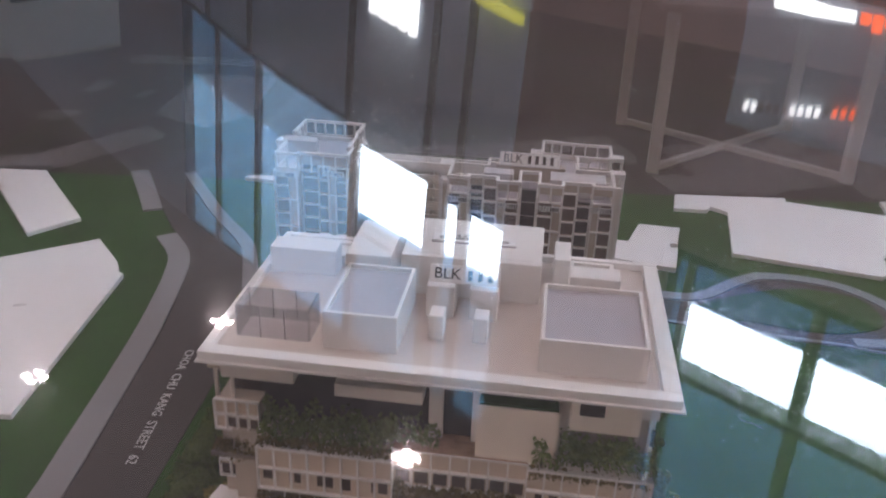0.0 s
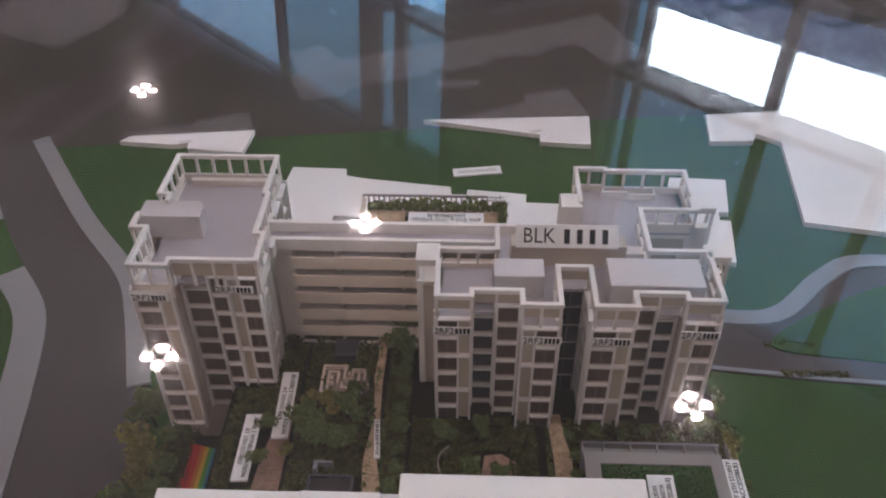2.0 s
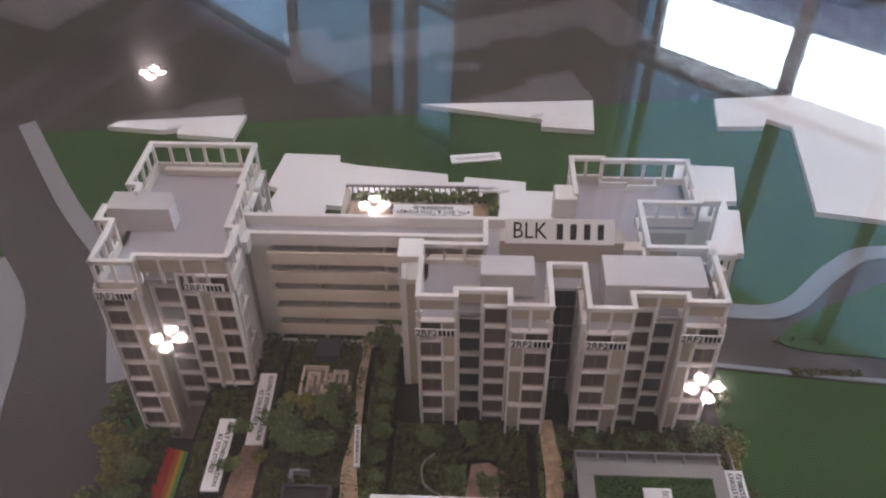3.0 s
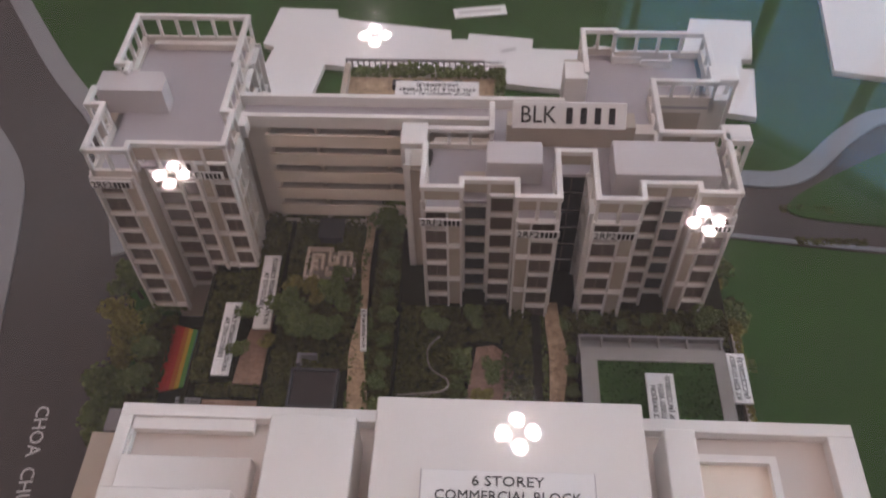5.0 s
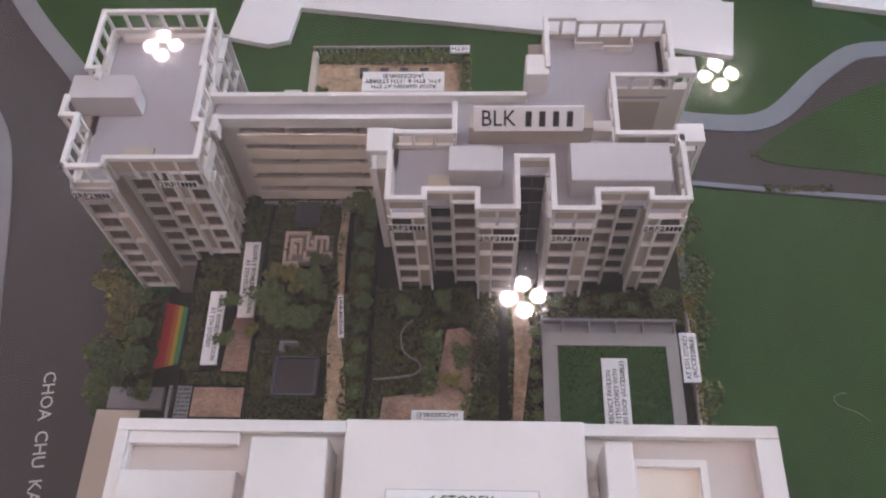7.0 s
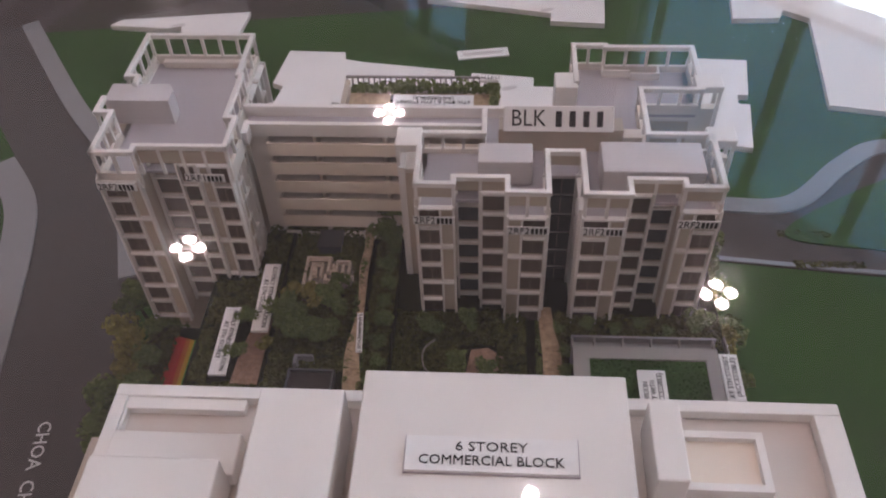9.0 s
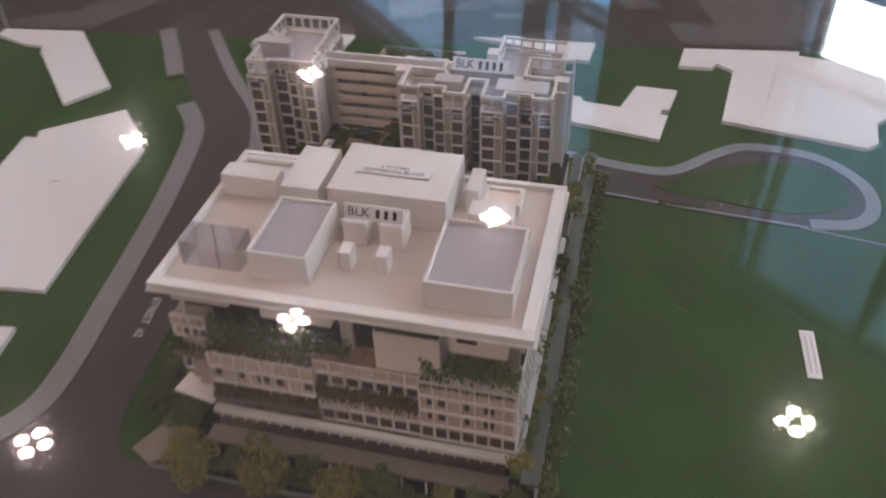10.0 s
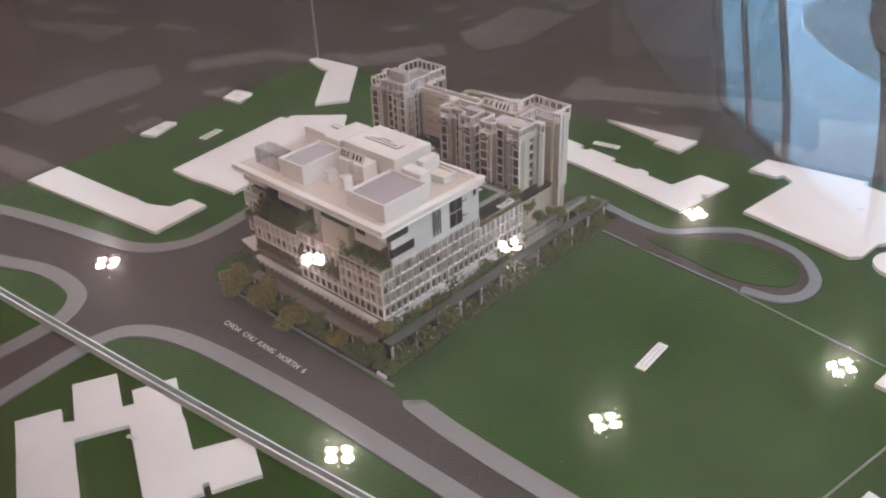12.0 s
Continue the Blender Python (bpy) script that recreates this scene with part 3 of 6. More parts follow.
strip("loop_kerb", smooth([(0.615, 0.513), (0.667, 0.523), (0.694, 0.562), (0.686, 0.618), (0.634, 0.668), (0.552, 0.678), (0.506, 0.652), (0.458, 0.606), (0.416, 0.6015), (0.37, 0.609), (0.30, 0.622)], 6), 0.0165, 0.0, 0.003, ISLAND, "pale blue-grey kerb round the turning loop", "kerb")
strip("loop_kerb_south", [(0.357, 0.537), (0.48, 0.524), (0.612, 0.513)], 0.004, 0.0, 0.0017, ISLAND, "thin pale kerb line", "kerb")
strip("plot_line", [(0.60, 0.514), (0.82, 0.477)], 0.0025, 0.0, 0.0012, PAVE, "thin pale boundary line on the lawn", "boundary")
strip("plot_line_east", [(0.82, 0.09), (0.868, 0.335), (0.885, 0.44)], 0.0025, 0.0, 0.0012, PAVE, "thin pale boundary line on the lawn", "boundary")


# ---------------------------------------------------------------- white footprints of neighbouring blocks
def plate(pts, label="white foamboard footprint of a neighbouring block"):
    cx, cy = sum(p[0] for p in pts) / len(pts), sum(p[1] for p in pts) / len(pts)
    t = part("block_footprint", prism([(x - cx, y - cy) for x, y in pts], 0.0, 0.0055), PLATE)
    t.location = (cx, cy, 0)
    tagged(t, label, "footprint", "neighbouring block footprints")
    b = ink_bar("number_mark", 0.014, 0.005, pose(0, 0, 0.0058, 0, 0, 20), mat_mark, None)
    b.parent = t
    return t


mat_mark = mat("faint_print", (0.60, 0.58, 0.58), 0.6, var=0.05, bump=0)
plate([(-0.518, 0.028), (-0.528, 0.095), (-0.26, 0.122), (-0.222, 0.141), (-0.220, 0.179), (-0.179, 0.183), (-0.165, 0.078)], "white L-shaped foamboard footprint of a block")
plate([(-0.346, 0.224), (-0.388, 0.506), (-0.369, 0.508), (-0.377, 0.523), (-0.288, 0.597), (-0.235, 0.54), (-0.222, 0.517), (-0.214, 0.512), (-0.182, 0.239), (-0.250, 0.233), (-0.285, 0.226)], "large white foamboard footprint beside the road")
plate([(-0.62, 0.774), (-0.62, 0.796), (-0.487, 0.811), (-0.346, 0.655), (-0.386, 0.595), (-0.511, 0.73), (-0.524, 0.753), (-0.555, 0.753)])
plate([(-0.578, 0.495), (-0.595, 0.541), (-0.55, 0.552), (-0.525, 0.5)], "small white foamboard footprint")
plate([(-0.545, 0.273), (-0.560, 0.342), (-0.537, 0.352), (-0.512, 0.285)], "small white foamboard footprint")
plate([(0.144, 0.905), (0.333, 0.918), (0.329, 0.857), (0.274, 0.862), (0.275, 0.877)], "white wedge-shaped foamboard footprint")
plate([(-0.187, 0.851), (-0.177, 0.862), (-0.043, 0.878), (-0.047, 0.831), (-0.108, 0.838), (-0.11, 0.849), (-0.125, 0.845)], "white wedge-shaped foamboard footprint")
plate([(0.007, 0.686), (0.017, 0.745), (0.006, 0.750), (0.013, 0.805), (0.069, 0.803), (0.070, 0.791), (0.09, 0.786), (0.179, 0.773), (0.180, 0.760), (0.195, 0.760), (0.196, 0.769), (0.255, 0.762), (0.254, 0.748), (0.308, 0.746), (0.310, 0.754), (0.330, 0.751), (0.335, 0.739), (0.385, 0.733),
       (0.403, 0.796), (0.459, 0.793), (0.450, 0.737), (0.440, 0.737), (0.439, 0.724), (0.449, 0.723), (0.440, 0.661), (0.285, 0.691), (0.067, 0.721), (0.061, 0.682), (0.043, 0.677)], "long stepped white foamboard footprint behind the towers")
plate([(0.459, 0.867), (0.466, 0.924), (0.633, 0.944), (0.630, 0.930), (0.773, 0.903), (0.776, 0.962), (0.872, 0.975), (0.848, 0.77), (0.774, 0.772), (0.739, 0.781), (0.715, 0.753), (0.71, 0.704), (0.695, 0.690), (0.519, 0.723), (0.536, 0.868), (0.513, 0.884), (0.506, 0.869)], "large white foamboard footprint with stepped edges")
plate([(0.7575 + 0.034 * math.cos(a * math.pi / 14), 0.714 + 0.036 * math.sin(a * math.pi / 14)) for a in range(28)], "round white foamboard footprint")
plate([(0.875, 0.88), (0.823, 0.433), (0.95, 0.415), (0.98, 0.86)], "large white foamboard footprint at the board edge")
plate([(0.867, 0.2), (0.877, 0.262), (0.96, 0.25), (0.95, 0.19)], "white foamboard footprint at the board edge")
plate([(0.102, -0.268), (0.123, -0.222), (0.148, -0.232), (0.155, -0.221), (0.091, -0.192), (0.114, -0.145), (0.176, -0.172), (0.182, -0.16), (0.158, -0.149), (0.178, -0.1), (0.239, -0.131), (0.255, -0.136), (0.302, -0.157), (0.332, -0.1), (0.39, -0.128), (0.368, -0.178), (0.355, -0.172), (0.353, -0.179), (0.364, -0.184), (0.339, -0.238), (0.21, -0.182), (0.183, -0.237), (0.289, -0.282), (0.238, -0.326), (0.152, -0.289)], "white foamboard footprint with a courtyard, beyond the road")


def tag_plate(x, y, z, w, h, rz, lines, label, text_w=0.8, thick=0.0015, group="paper tags", rim=0.0):
    """A small white tag with lines of lettering (or plain bars where the line is None)."""
    t = thing("label_tag", x, y, z, label, "label", group)
    bm = bmesh.new()
    bmesh.ops.create_cube(bm, size=1)
    bmesh.ops.scale(bm, vec=(w, h, thick), verts=bm.verts)
    bm.transform(pose(x, y, z + thick / 2 + 0.0003, 0, 0, rz))
    part("tag_card", bm, PAPER, t)
    if rim:
        part("card_rim", slab([pose(x, y, 0, 0, 0, rz) @ Vector((a * (w / 2 + rim), b * (h / 2 + rim), 0)) for a, b in ((-1, -1), (1, -1), (1, 1), (-1, 1))], z, z + thick * 0.6), ROOFGREY, t)
    n = len(lines)
    for i, line in enumerate(lines):
        dy = h * (0.5 - (i + 0.5) / n) * 0.8
        m = pose(x, y, z + thick + 0.0005, 0, 0, rz) @ pose(0, dy, 0)
        if line is None:
            ink_bar("text_bar", w * text_w, h * 0.28 / n, m, mat_mark, t, 0.0003)
        else:
            lettering("text_line", line, h * 0.78 / n, m, INK, t, 0.0003, fit_width=w * text_w * min(1, len(line) / max(len(q or "") for q in lines)))
    return t


tag_plate(0.597, 0.315, 0.0, 0.062, 0.0135, 93, [None, None], "small white printed tag lying on the lawn")
tag_plate(0.2058, 0.8085, 0.0, 0.0505, 0.014, 9, [None], "small white printed tag lying on the lawn")
tag_plate(-0.436, 0.366, 0.0, 0.050, 0.018, 103, [None], "small white printed tag lying on the lawn")

# road names
rn = tagged(new("road_lettering"), "white street name lettered on the road", "road marking", "road names")
rn.location = (0.205, 0.012, 0)
lettering("text_line", "CHOA  CHU  KANG  NORTH  6", 0.0125, pose(0.205, 0.012, 0.0016, 0, 0, 1), ROADPAINT, rn, 0.0004, fit_width=0.166)
rn = tagged(new("road_lettering"), "white street name lettered on the road", "road marking", "road names")
rn.location = (-0.062, 0.288, 0)
lettering("text_line", "CHOA  CHU  KANG  STREET  62", 0.0125, pose(-0.063, 0.287, 0.0016, 0, 0, -83), ROADPAINT, rn, 0.0004, fit_width=0.176)

# ---------------------------------------------------------------- facade helpers
def fbox(face, name, s0, s1, plane, d0, d1, z0, z1, material, parent, label="", bev=0.0):
    """A box on a facade: s along it, d outwards from its plane."""
    if face == "S":
        return bx(name, s0, s1, plane - d1, plane - d0, z0, z1, material, parent, label, bev)
    if face == "N":
        return bx(name, s0, s1, plane + d0, plane + d1, z0, z1, material, parent, label, bev)
    if face == "E":
        return bx(name, plane + d0, plane + d1, s0, s1, z0, z1, material, parent, label, bev)
    return bx(name, plane - d1, plane - d0, s0, s1, z0, z1, material, parent, label, bev)


def window_cell(face, s0, s1, plane, z0, z1, parent, mull=1, glass=None):
    """A recessed dark window with a thin frame and mullions."""
    w = fbox(face, "window", s0, s1, plane, 0.0002, 0.0006, z0, z1, glass or TANWIN, parent)
    for k in range(mull):
        s = s0 + (s1 - s0) * (k + 1) / (mull + 1)
        fbox(face, "window_frame", s - 0.00013, s + 0.00013, plane, 0.0006, 0.0009, z0, z1, BROWN_AND_SHADE, w)
    return w


def bay(parent, face, s0, s1, plane, z0, rows, pitch, kind):
    """A projecting bay of one flat per storey. kind: 'L' or 'R' window side with a solid panel beside it, 'W' window all across, 'B' deep balcony."""
    top = z0 + rows * pitch
    depth = 0.0030
    fbox(face, "bay_wall", s0, s1, plane, -0.010, 0.0, z0 + 0.0005, top - 0.0026, BEIGE, parent)
    for s in (s0, s1):
        fbox(face, "bay_post", s - 0.00055, s + 0.00055, plane, 0.0, depth + 0.0004, z0 - 0.003, top + 0.002, WHITE, parent)
    w = s1 - s0
    a, b = {"L": (0.05, 0.60), "R": (0.40, 0.95), "W": (0.06, 0.94), "B": (0.04, 0.96)}[kind]
    if kind in "LR":
        m = s0 + w * (b + 0.03 if kind == "L" else a - 0.03)
        fbox(face, "bay_post", m - 0.0005, m + 0.0005, plane, 0.0, depth * 0.8, z0, top, WHITE, parent)
    for r in range(rows + 1):
        z = z0 + r * pitch
        full = kind not in "LR" or r % 2 == 0 or r == rows
        e0, e1 = (s0, s1) if full else ((s0, m) if kind == "L" else (m, s1))
        fbox(face, "floor_slab", e0 + 0.0007, e1 - 0.0007, plane, 0.0, depth, z - 0.0005, z + 0.0005, WHITE, parent)
    for r in range(rows):
        z = z0 + r * pitch
        fbox(face, "spandrel", s0 + w * a, s0 + w * b, plane, 0.0, 0.0012, z + 0.0008, z + pitch * 0.10, BEIGE, parent)
        window_cell(face, s0 + w * a, s0 + w * b, plane, z + pitch * 0.105, z + pitch * 0.945, parent, 1 if kind in "LR" else 0, BLUEWIN if kind == "B" else None)


def roof_rail(parent, pts, z, h=0.017, post=0.0125, upstand=0.005, skin=None):
    """A white roof frame along an axis-aligned run: upstand, slim posts and a top rail."""
    n = len(pts)
    for i in range(n - 1):
        (xa, ya), (xb, yb) = pts[i], pts[i + 1]
        w = 0.0014
        x0, x1, y0, y1 = min(xa, xb) - w, max(xa, xb) + w, min(ya, yb) - w, max(ya, yb) + w
        lift = 0.00005 * (i % 3)
        bx("top_rail", x0, x1, y0, y1, z + h - 0.0028 + lift, z + h + lift, WHITE, parent, bev=0.0003)
        ln = max(abs(xb - xa), abs(yb - ya))
        if upstand:
            q = 0.0005 if skin else 0.0009
            bx("parapet", min(xa, xb) - q, max(xa, xb) + q, min(ya, yb) - q, max(ya, yb) + q, z + (0.0076 if skin else -0.0045), z + upstand + lift, skin or SHELL, parent)
        k = max(1, round(ln / post))
        for j in range(k):
            x, y = xa + (xb - xa) * j / k, ya + (yb - ya) * j / k
            bx("rail_post", x - 0.0008, x + 0.0008, y - 0.0008, y + 0.0008, z, z + h - 0.0028, WHITE, parent)


def name_plate(parent, x, y, z, w, h, tilt, words, bar_frac, size, face_rot=0):
    """A white sign board; the block's number is a plain bar."""
    m = pose(x, y, z, 90 - tilt, 0, face_rot)
    bm = bmesh.new()
    bmesh.ops.create_cube(bm, size=1)
    bmesh.ops.scale(bm, vec=(w, h, 0.0018), verts=bm.verts)
    bmesh.ops.bevel(bm, geom=bm.edges[:], offset=0.0003, segments=1, affect="EDGES")
    bm.transform(m)
    board = part("sign_board", bm, PAPER, parent, "white sign board with black lettering")
    tw = w * 0.86
    lw = tw * (1 - bar_frac) * 0.86
    lettering("sign_text", words, size, m @ pose(-tw / 2 + lw / 2, 0, 0.0011), INK, board, 0.0003, fit_width=lw)
    bw = tw * bar_frac
    n = 4 if bar_frac > 0.55 else 3
    for k in range(n):
        ink_bar("number_bar", bw / n * 0.45, size * 0.66, m @ pose(tw / 2 - bw + bw / n * (k + 0.55), 0, 0.0011), INK, board, 0.0003)
    return board


def unit_tag(parent, x, y, z, w=0.0205, h=0.0050, words="2RF2"):
    m = pose(x, y, z, 90, 0, 0)
    bm = bmesh.new()
    bmesh.ops.create_cube(bm, size=1)
    bmesh.ops.scale(bm, vec=(w, h, 0.0006), verts=bm.verts)
    bm.transform(m)
    card = part("unit_tag", bm, PAPER, parent, "small white flat-type tag")
    lettering("tag_text", words, h * 1.25, m @ pose(-w * 0.22, 0, 0.0005), INK, card, 0.0002, fit_width=w * 0.50)
    for k in range(4):
        ink_bar("number_bar", w * 0.07, h * 0.74, m @ pose(w * (0.10 + 0.10 * k), 0, 0.0005), INK, card, 0.0002)


# ---------------------------------------------------------------- residential block
PITCH, ROOF, RAIL = 0.0137, 0.1915, 0.0195                             # storey, roof level, height of the roof frame
DECK, LOW = 0.112, 0.068
ta = thing("residential_tower", 0.05, 0.455, 0.0, "white and beige residential tower with framed grey roof", "building model", "residential block")
bx("tower_core", 0.019, 0.0775, 0.4285, 0.506, 0.0, ROOF - 0.002, BEIGE, ta)
part("roof_deck", prism([(0.016, 0.404), (0.037, 0.404), (0.037, 0.411), (0.083, 0.411), (0.083, 0.432), (0.079, 0.440), (0.079, 0.508), (0.016, 0.508)], ROOF - 0.0018, ROOF), ROOFGREY, ta)
za = ROOF - 8 * PITCH
bay(ta, "S", 0.0155, 0.037, 0.4045, za, 8, PITCH, "L")
bay(ta, "S", 0.0385, 0.0545, 0.417, za + 0.0055, 8, PITCH, "W")
bay(ta, "S", 0.056, 0.0655, 0.4115, za + 0.0055, 8, PITCH, "W")
bay(ta, "S", 0.0665, 0.0835, 0.4105, za + 0.0055, 8, PITCH, "R")
bay(ta, "E", 0.4125, 0.430, 0.0815, za, 8, PITCH, "L")
bay(ta, "E", 0.432, 0.440, 0.0795, za, 8, PITCH, "W")
bay(ta, "E", 0.470, 0.488, 0.0785, za, 8, PITCH, "W")
bay(ta, "E", 0.490, 0.507, 0.0785, za, 8, PITCH, "L")
bay(ta, "W", 0.405, 0.432, 0.0175, za, 8, PITCH, "R")
bay(ta, "W", 0.470, 0.507, 0.0175, za, 8, PITCH, "W")
roof_rail(ta, [(0.0175, 0.4035), (0.038, 0.4035)], ROOF, h=RAIL)
roof_rail(ta, [(0.038, 0.4035), (0.038, 0.4085), (0.0845, 0.4085)], ROOF, h=RAIL, upstand=RAIL - 0.004, skin=BEIGE)
roof_rail(ta, [(0.0845, 0.4085), (0.0845, 0.432), (0.0795, 0.432), (0.0795, 0.470), (0.0775, 0.470), (0.0775, 0.5095)], ROOF, post=0.0125, h=RAIL)
roof_rail(ta, [(0.0775, 0.5095), (0.0155, 0.5095), (0.0155, 0.468), (0.022, 0.468), (0.022, 0.462)], ROOF, post=0.0105, h=RAIL)
roof_rail(ta, [(0.0175, 0.4035), (0.0175, 0.436), (0.009, 0.436), (0.009, 0.448)], ROOF, post=0.008, h=RAIL)
part("lift_room", prism([(0.0075, 0.4500), (0.0430, 0.4500), (0.0430, 0.4600), (0.0400, 0.4655), (0.0075, 0.4655)], ROOF, 0.2070), TANKGREY, ta, "plain grey rooftop lift room")
bx("side_wing", 0.009, 0.019, 0.436, 0.464, 0.0, ROOF, BEIGE, ta)
bx("roof_bench", 0.0220, 0.0740, 0.5030, 0.5068, ROOF, ROOF + 0.0042, SHELL, ta, bev=0.0003)
unit_tag(ta, 0.0265, 0.3985, ROOF - 0.0005)
unit_tag(ta, 0.0715, 0.4045, ROOF + 0.001, words="2RF1")

tb2 = thing("residential_tower", 0.255, 0.44, 0.0, "wide white and beige residential tower with stepped bays", "building model", "residential block")
zb = ROOF - 6 * PITCH
bx("tower_core", 0.1845, 0.2425, 0.412, 0.438, zb, ROOF - 0.002, BEIGE, tb2)
bx("tower_core", 0.2650, 0.3255, 0.412, 0.430, zb, ROOF - 0.002, BEIGE, tb2)
bx("tower_core", 0.2455, 0.2625, 0.4135, 0.438, zb, ROOF - 0.002, SHELL, tb2)
bx("tower_core", 0.2545, 0.2945, 0.431, 0.5025, 0.0, ROOF - 0.0022, BEIGE, tb2)
bx("tower_core", 0.2950, 0.3255, 0.4635, 0.5025, 0.0, ROOF - 0.0024, BEIGE, tb2)
# dark block added for the shade in the open void deck
bx("stair_core", 0.205, 0.32, 0.405, 0.436, 0.0, zb, SOIL_AND_SHADE, tb2, "dark block standing in for the shade of the open void deck")
for x in (0.183, 0.199, 0.228, 0.244, 0.264, 0.281, 0.312, 0.327):
    bx("column", x - 0.0008, x + 0.0008, 0.3835, 0.3855, DECK, zb, SHELL, tb2)
    bx("column", x - 0.0008, x + 0.0008, 0.402, 0.404, DECK, zb, SHELL, tb2)
roofpts = [(0.182, 0.3872), (0.2, 0.3872), (0.2, 0.3922), (0.226, 0.3922), (0.226, 0.3815), (0.2455, 0.3815), (0.2455, 0.411), (0.2625, 0.411), (0.2625, 0.3815), (0.284, 0.3815), (0.284, 0.3922), (0.310, 0.3922), (0.310, 0.3872), (0.328, 0.3872),
           (0.328, 0.430), (0.2965, 0.430), (0.2965, 0.4625), (0.328, 0.4625), (0.328, 0.504), (0.311, 0.504), (0.311, 0.4955), (0.297, 0.4955), (0.297, 0.498), (0.281, 0.498), (0.281, 0.504), (0.263, 0.504), (0.252, 0.458), (0.214, 0.455), (0.214, 0.428), (0.182, 0.428)]
part("roof_deck", prism(roofpts, ROOF - 0.0018, ROOF), ROOFGREY, tb2)
bay(tb2, "S", 0.1815, 0.200, 0.3877, zb, 6, PITCH, "L")
bay(tb2, "S", 0.2010, 0.2125, 0.3992, zb + 0.0055, 6, PITCH, "B")
bay(tb2, "S", 0.2135, 0.2255, 0.3927, zb + 0.0055, 6, PITCH, "W")
bay(tb2, "S", 0.2265, 0.2455, 0.3817, zb, 6, PITCH, "R")
bay(tb2, "S", 0.2625, 0.2835, 0.3817, zb, 6, PITCH, "L")
bay(tb2, "S", 0.2845, 0.2965, 0.3927, zb + 0.0055, 6, PITCH, "W")
bay(tb2, "S", 0.2975, 0.3095, 0.3992, zb + 0.0055, 6, PITCH, "B")
bay(tb2, "S", 0.3105, 0.329, 0.3877, zb, 6, PITCH, "R")
bay(tb2, "E", 0.3845, 0.410, 0.2440, zb, 6, PITCH, "W")
bay(tb2, "W", 0.3845, 0.410, 0.2640, zb, 6, PITCH, "W")
for r in range(6):
    z = zb + r * PITCH
    window_cell("S", 0.2468, 0.2617, 0.4122, z + 0.0008, z + PITCH - 0.0008, tb2, 1, BLUEWIN)
    fbox("S", "floor_slab", 0.2468, 0.2617, 0.4130, -0.0005, 0.0008, z - 0.0005, z + 0.0005, ROOFGREY, tb2)
bay(tb2, "W", 0.3900, 0.4125, 0.1835, zb, 6, PITCH, "W")
bay(tb2, "W", 0.4140, 0.4280, 0.1735, zb, 6, PITCH, "W")
bx("west_wing", 0.1737, 0.1845, 0.4150, 0.4285, zb, ROOF, SHELL, tb2)
bx("west_wing_cap", 0.1695, 0.1825, 0.4145, 0.4295, 0.2035, 0.2075, WHITE, tb2, bev=0.0004)
for q in ((0.1705, 0.4155), (0.1815, 0.4155), (0.1705, 0.4285), (0.1815, 0.4285)):
    bx("rail_post", q[0] - 0.0009, q[0] + 0.0009, q[1] - 0.0009, q[1] + 0.0009, ROOF - 0.002, 0.2035, WHITE, tb2)
# east side: plain white walls with one window column, deep slot, slim projecting fin
fbox("E", "side_wall", 0.3905, 0.4105, 0.3255, 0.0, 0.0028, zb - 0.02, ROOF, SHELL, tb2)
fbox("E", "side_wall", 0.4215, 0.4300, 0.3255, 0.0, 0.0028, zb - 0.02, ROOF, SHELL, tb2)
for r in range(6):
    window_cell("E", 0.4115, 0.4205, 0.3256, zb + r * PITCH + 0.004, zb + r * PITCH + 0.0115, tb2, 1)
    fbox("E", "floor_slab", 0.4105, 0.4215, 0.3256, 0.0, 0.0022, zb + r * PITCH - 0.0008, zb + r * PITCH + 0.0008, WHITE, tb2)
    fbox("E", "wall_joint", 0.4645, 0.5015, 0.3285, 0.0, 0.0003, zb + r * PITCH - 0.0003, zb + r * PITCH + 0.0003, ROOFGREY, tb2)
fbox("E", "side_wall", 0.4635, 0.5025, 0.3255, 0.0, 0.003, DECK - 0.03, ROOF, SHELL, tb2)
# grey instead of white: the notch's shade is put into the colour
bx("slot_wall", 0.2945, 0.2965, 0.4310, 0.4630, 0.04, ROOF - 0.003, ROOFGREY, tb2)
bx("fin_wall", 0.3285, 0.3385, 0.4255, 0.4300, 0.06, ROOF + 0.001, SHELL, tb2)
bx("fin_wall", 0.3285, 0.3395, 0.4665, 0.4715, 0.06, ROOF + 0.001, SHELL, tb2)
bx("corner_cap", 0.3255, 0.3395, 0.4195, 0.4310, 0.2045, 0.2085, WHITE, tb2, bev=0.0004)
bx("corner_cap", 0.3260, 0.3405, 0.4640, 0.4755, 0.2045, 0.2085, WHITE, tb2, bev=0.0004)
for q in ((0.3270, 0.4208), (0.3382, 0.4208), (0.3382, 0.4296), (0.3275, 0.4743), (0.3392, 0.4743), (0.3392, 0.4655)):
    bx("rail_post", q[0] - 0.0009, q[0] + 0.0009, q[1] - 0.0009, q[1] + 0.0009, 0.11, 0.2045, WHITE, tb2)
roof_rail(tb2, [(0.182, 0.3862), (0.2, 0.3862), (0.2, 0.3912), (0.226, 0.3912), (0.226, 0.3810), (0.2455, 0.3810), (0.2455, 0.411)], ROOF, upstand=0.0135, skin=BEIGE)
roof_rail(tb2, [(0.2455, 0.411), (0.263, 0.411), (0.263, 0.3805), (0.284, 0.3805), (0.284, 0.3912), (0.310, 0.3912), (0.310, 0.3862), (0.328, 0.3862)], ROOF, upstand=0.0135, skin=BEIGE)
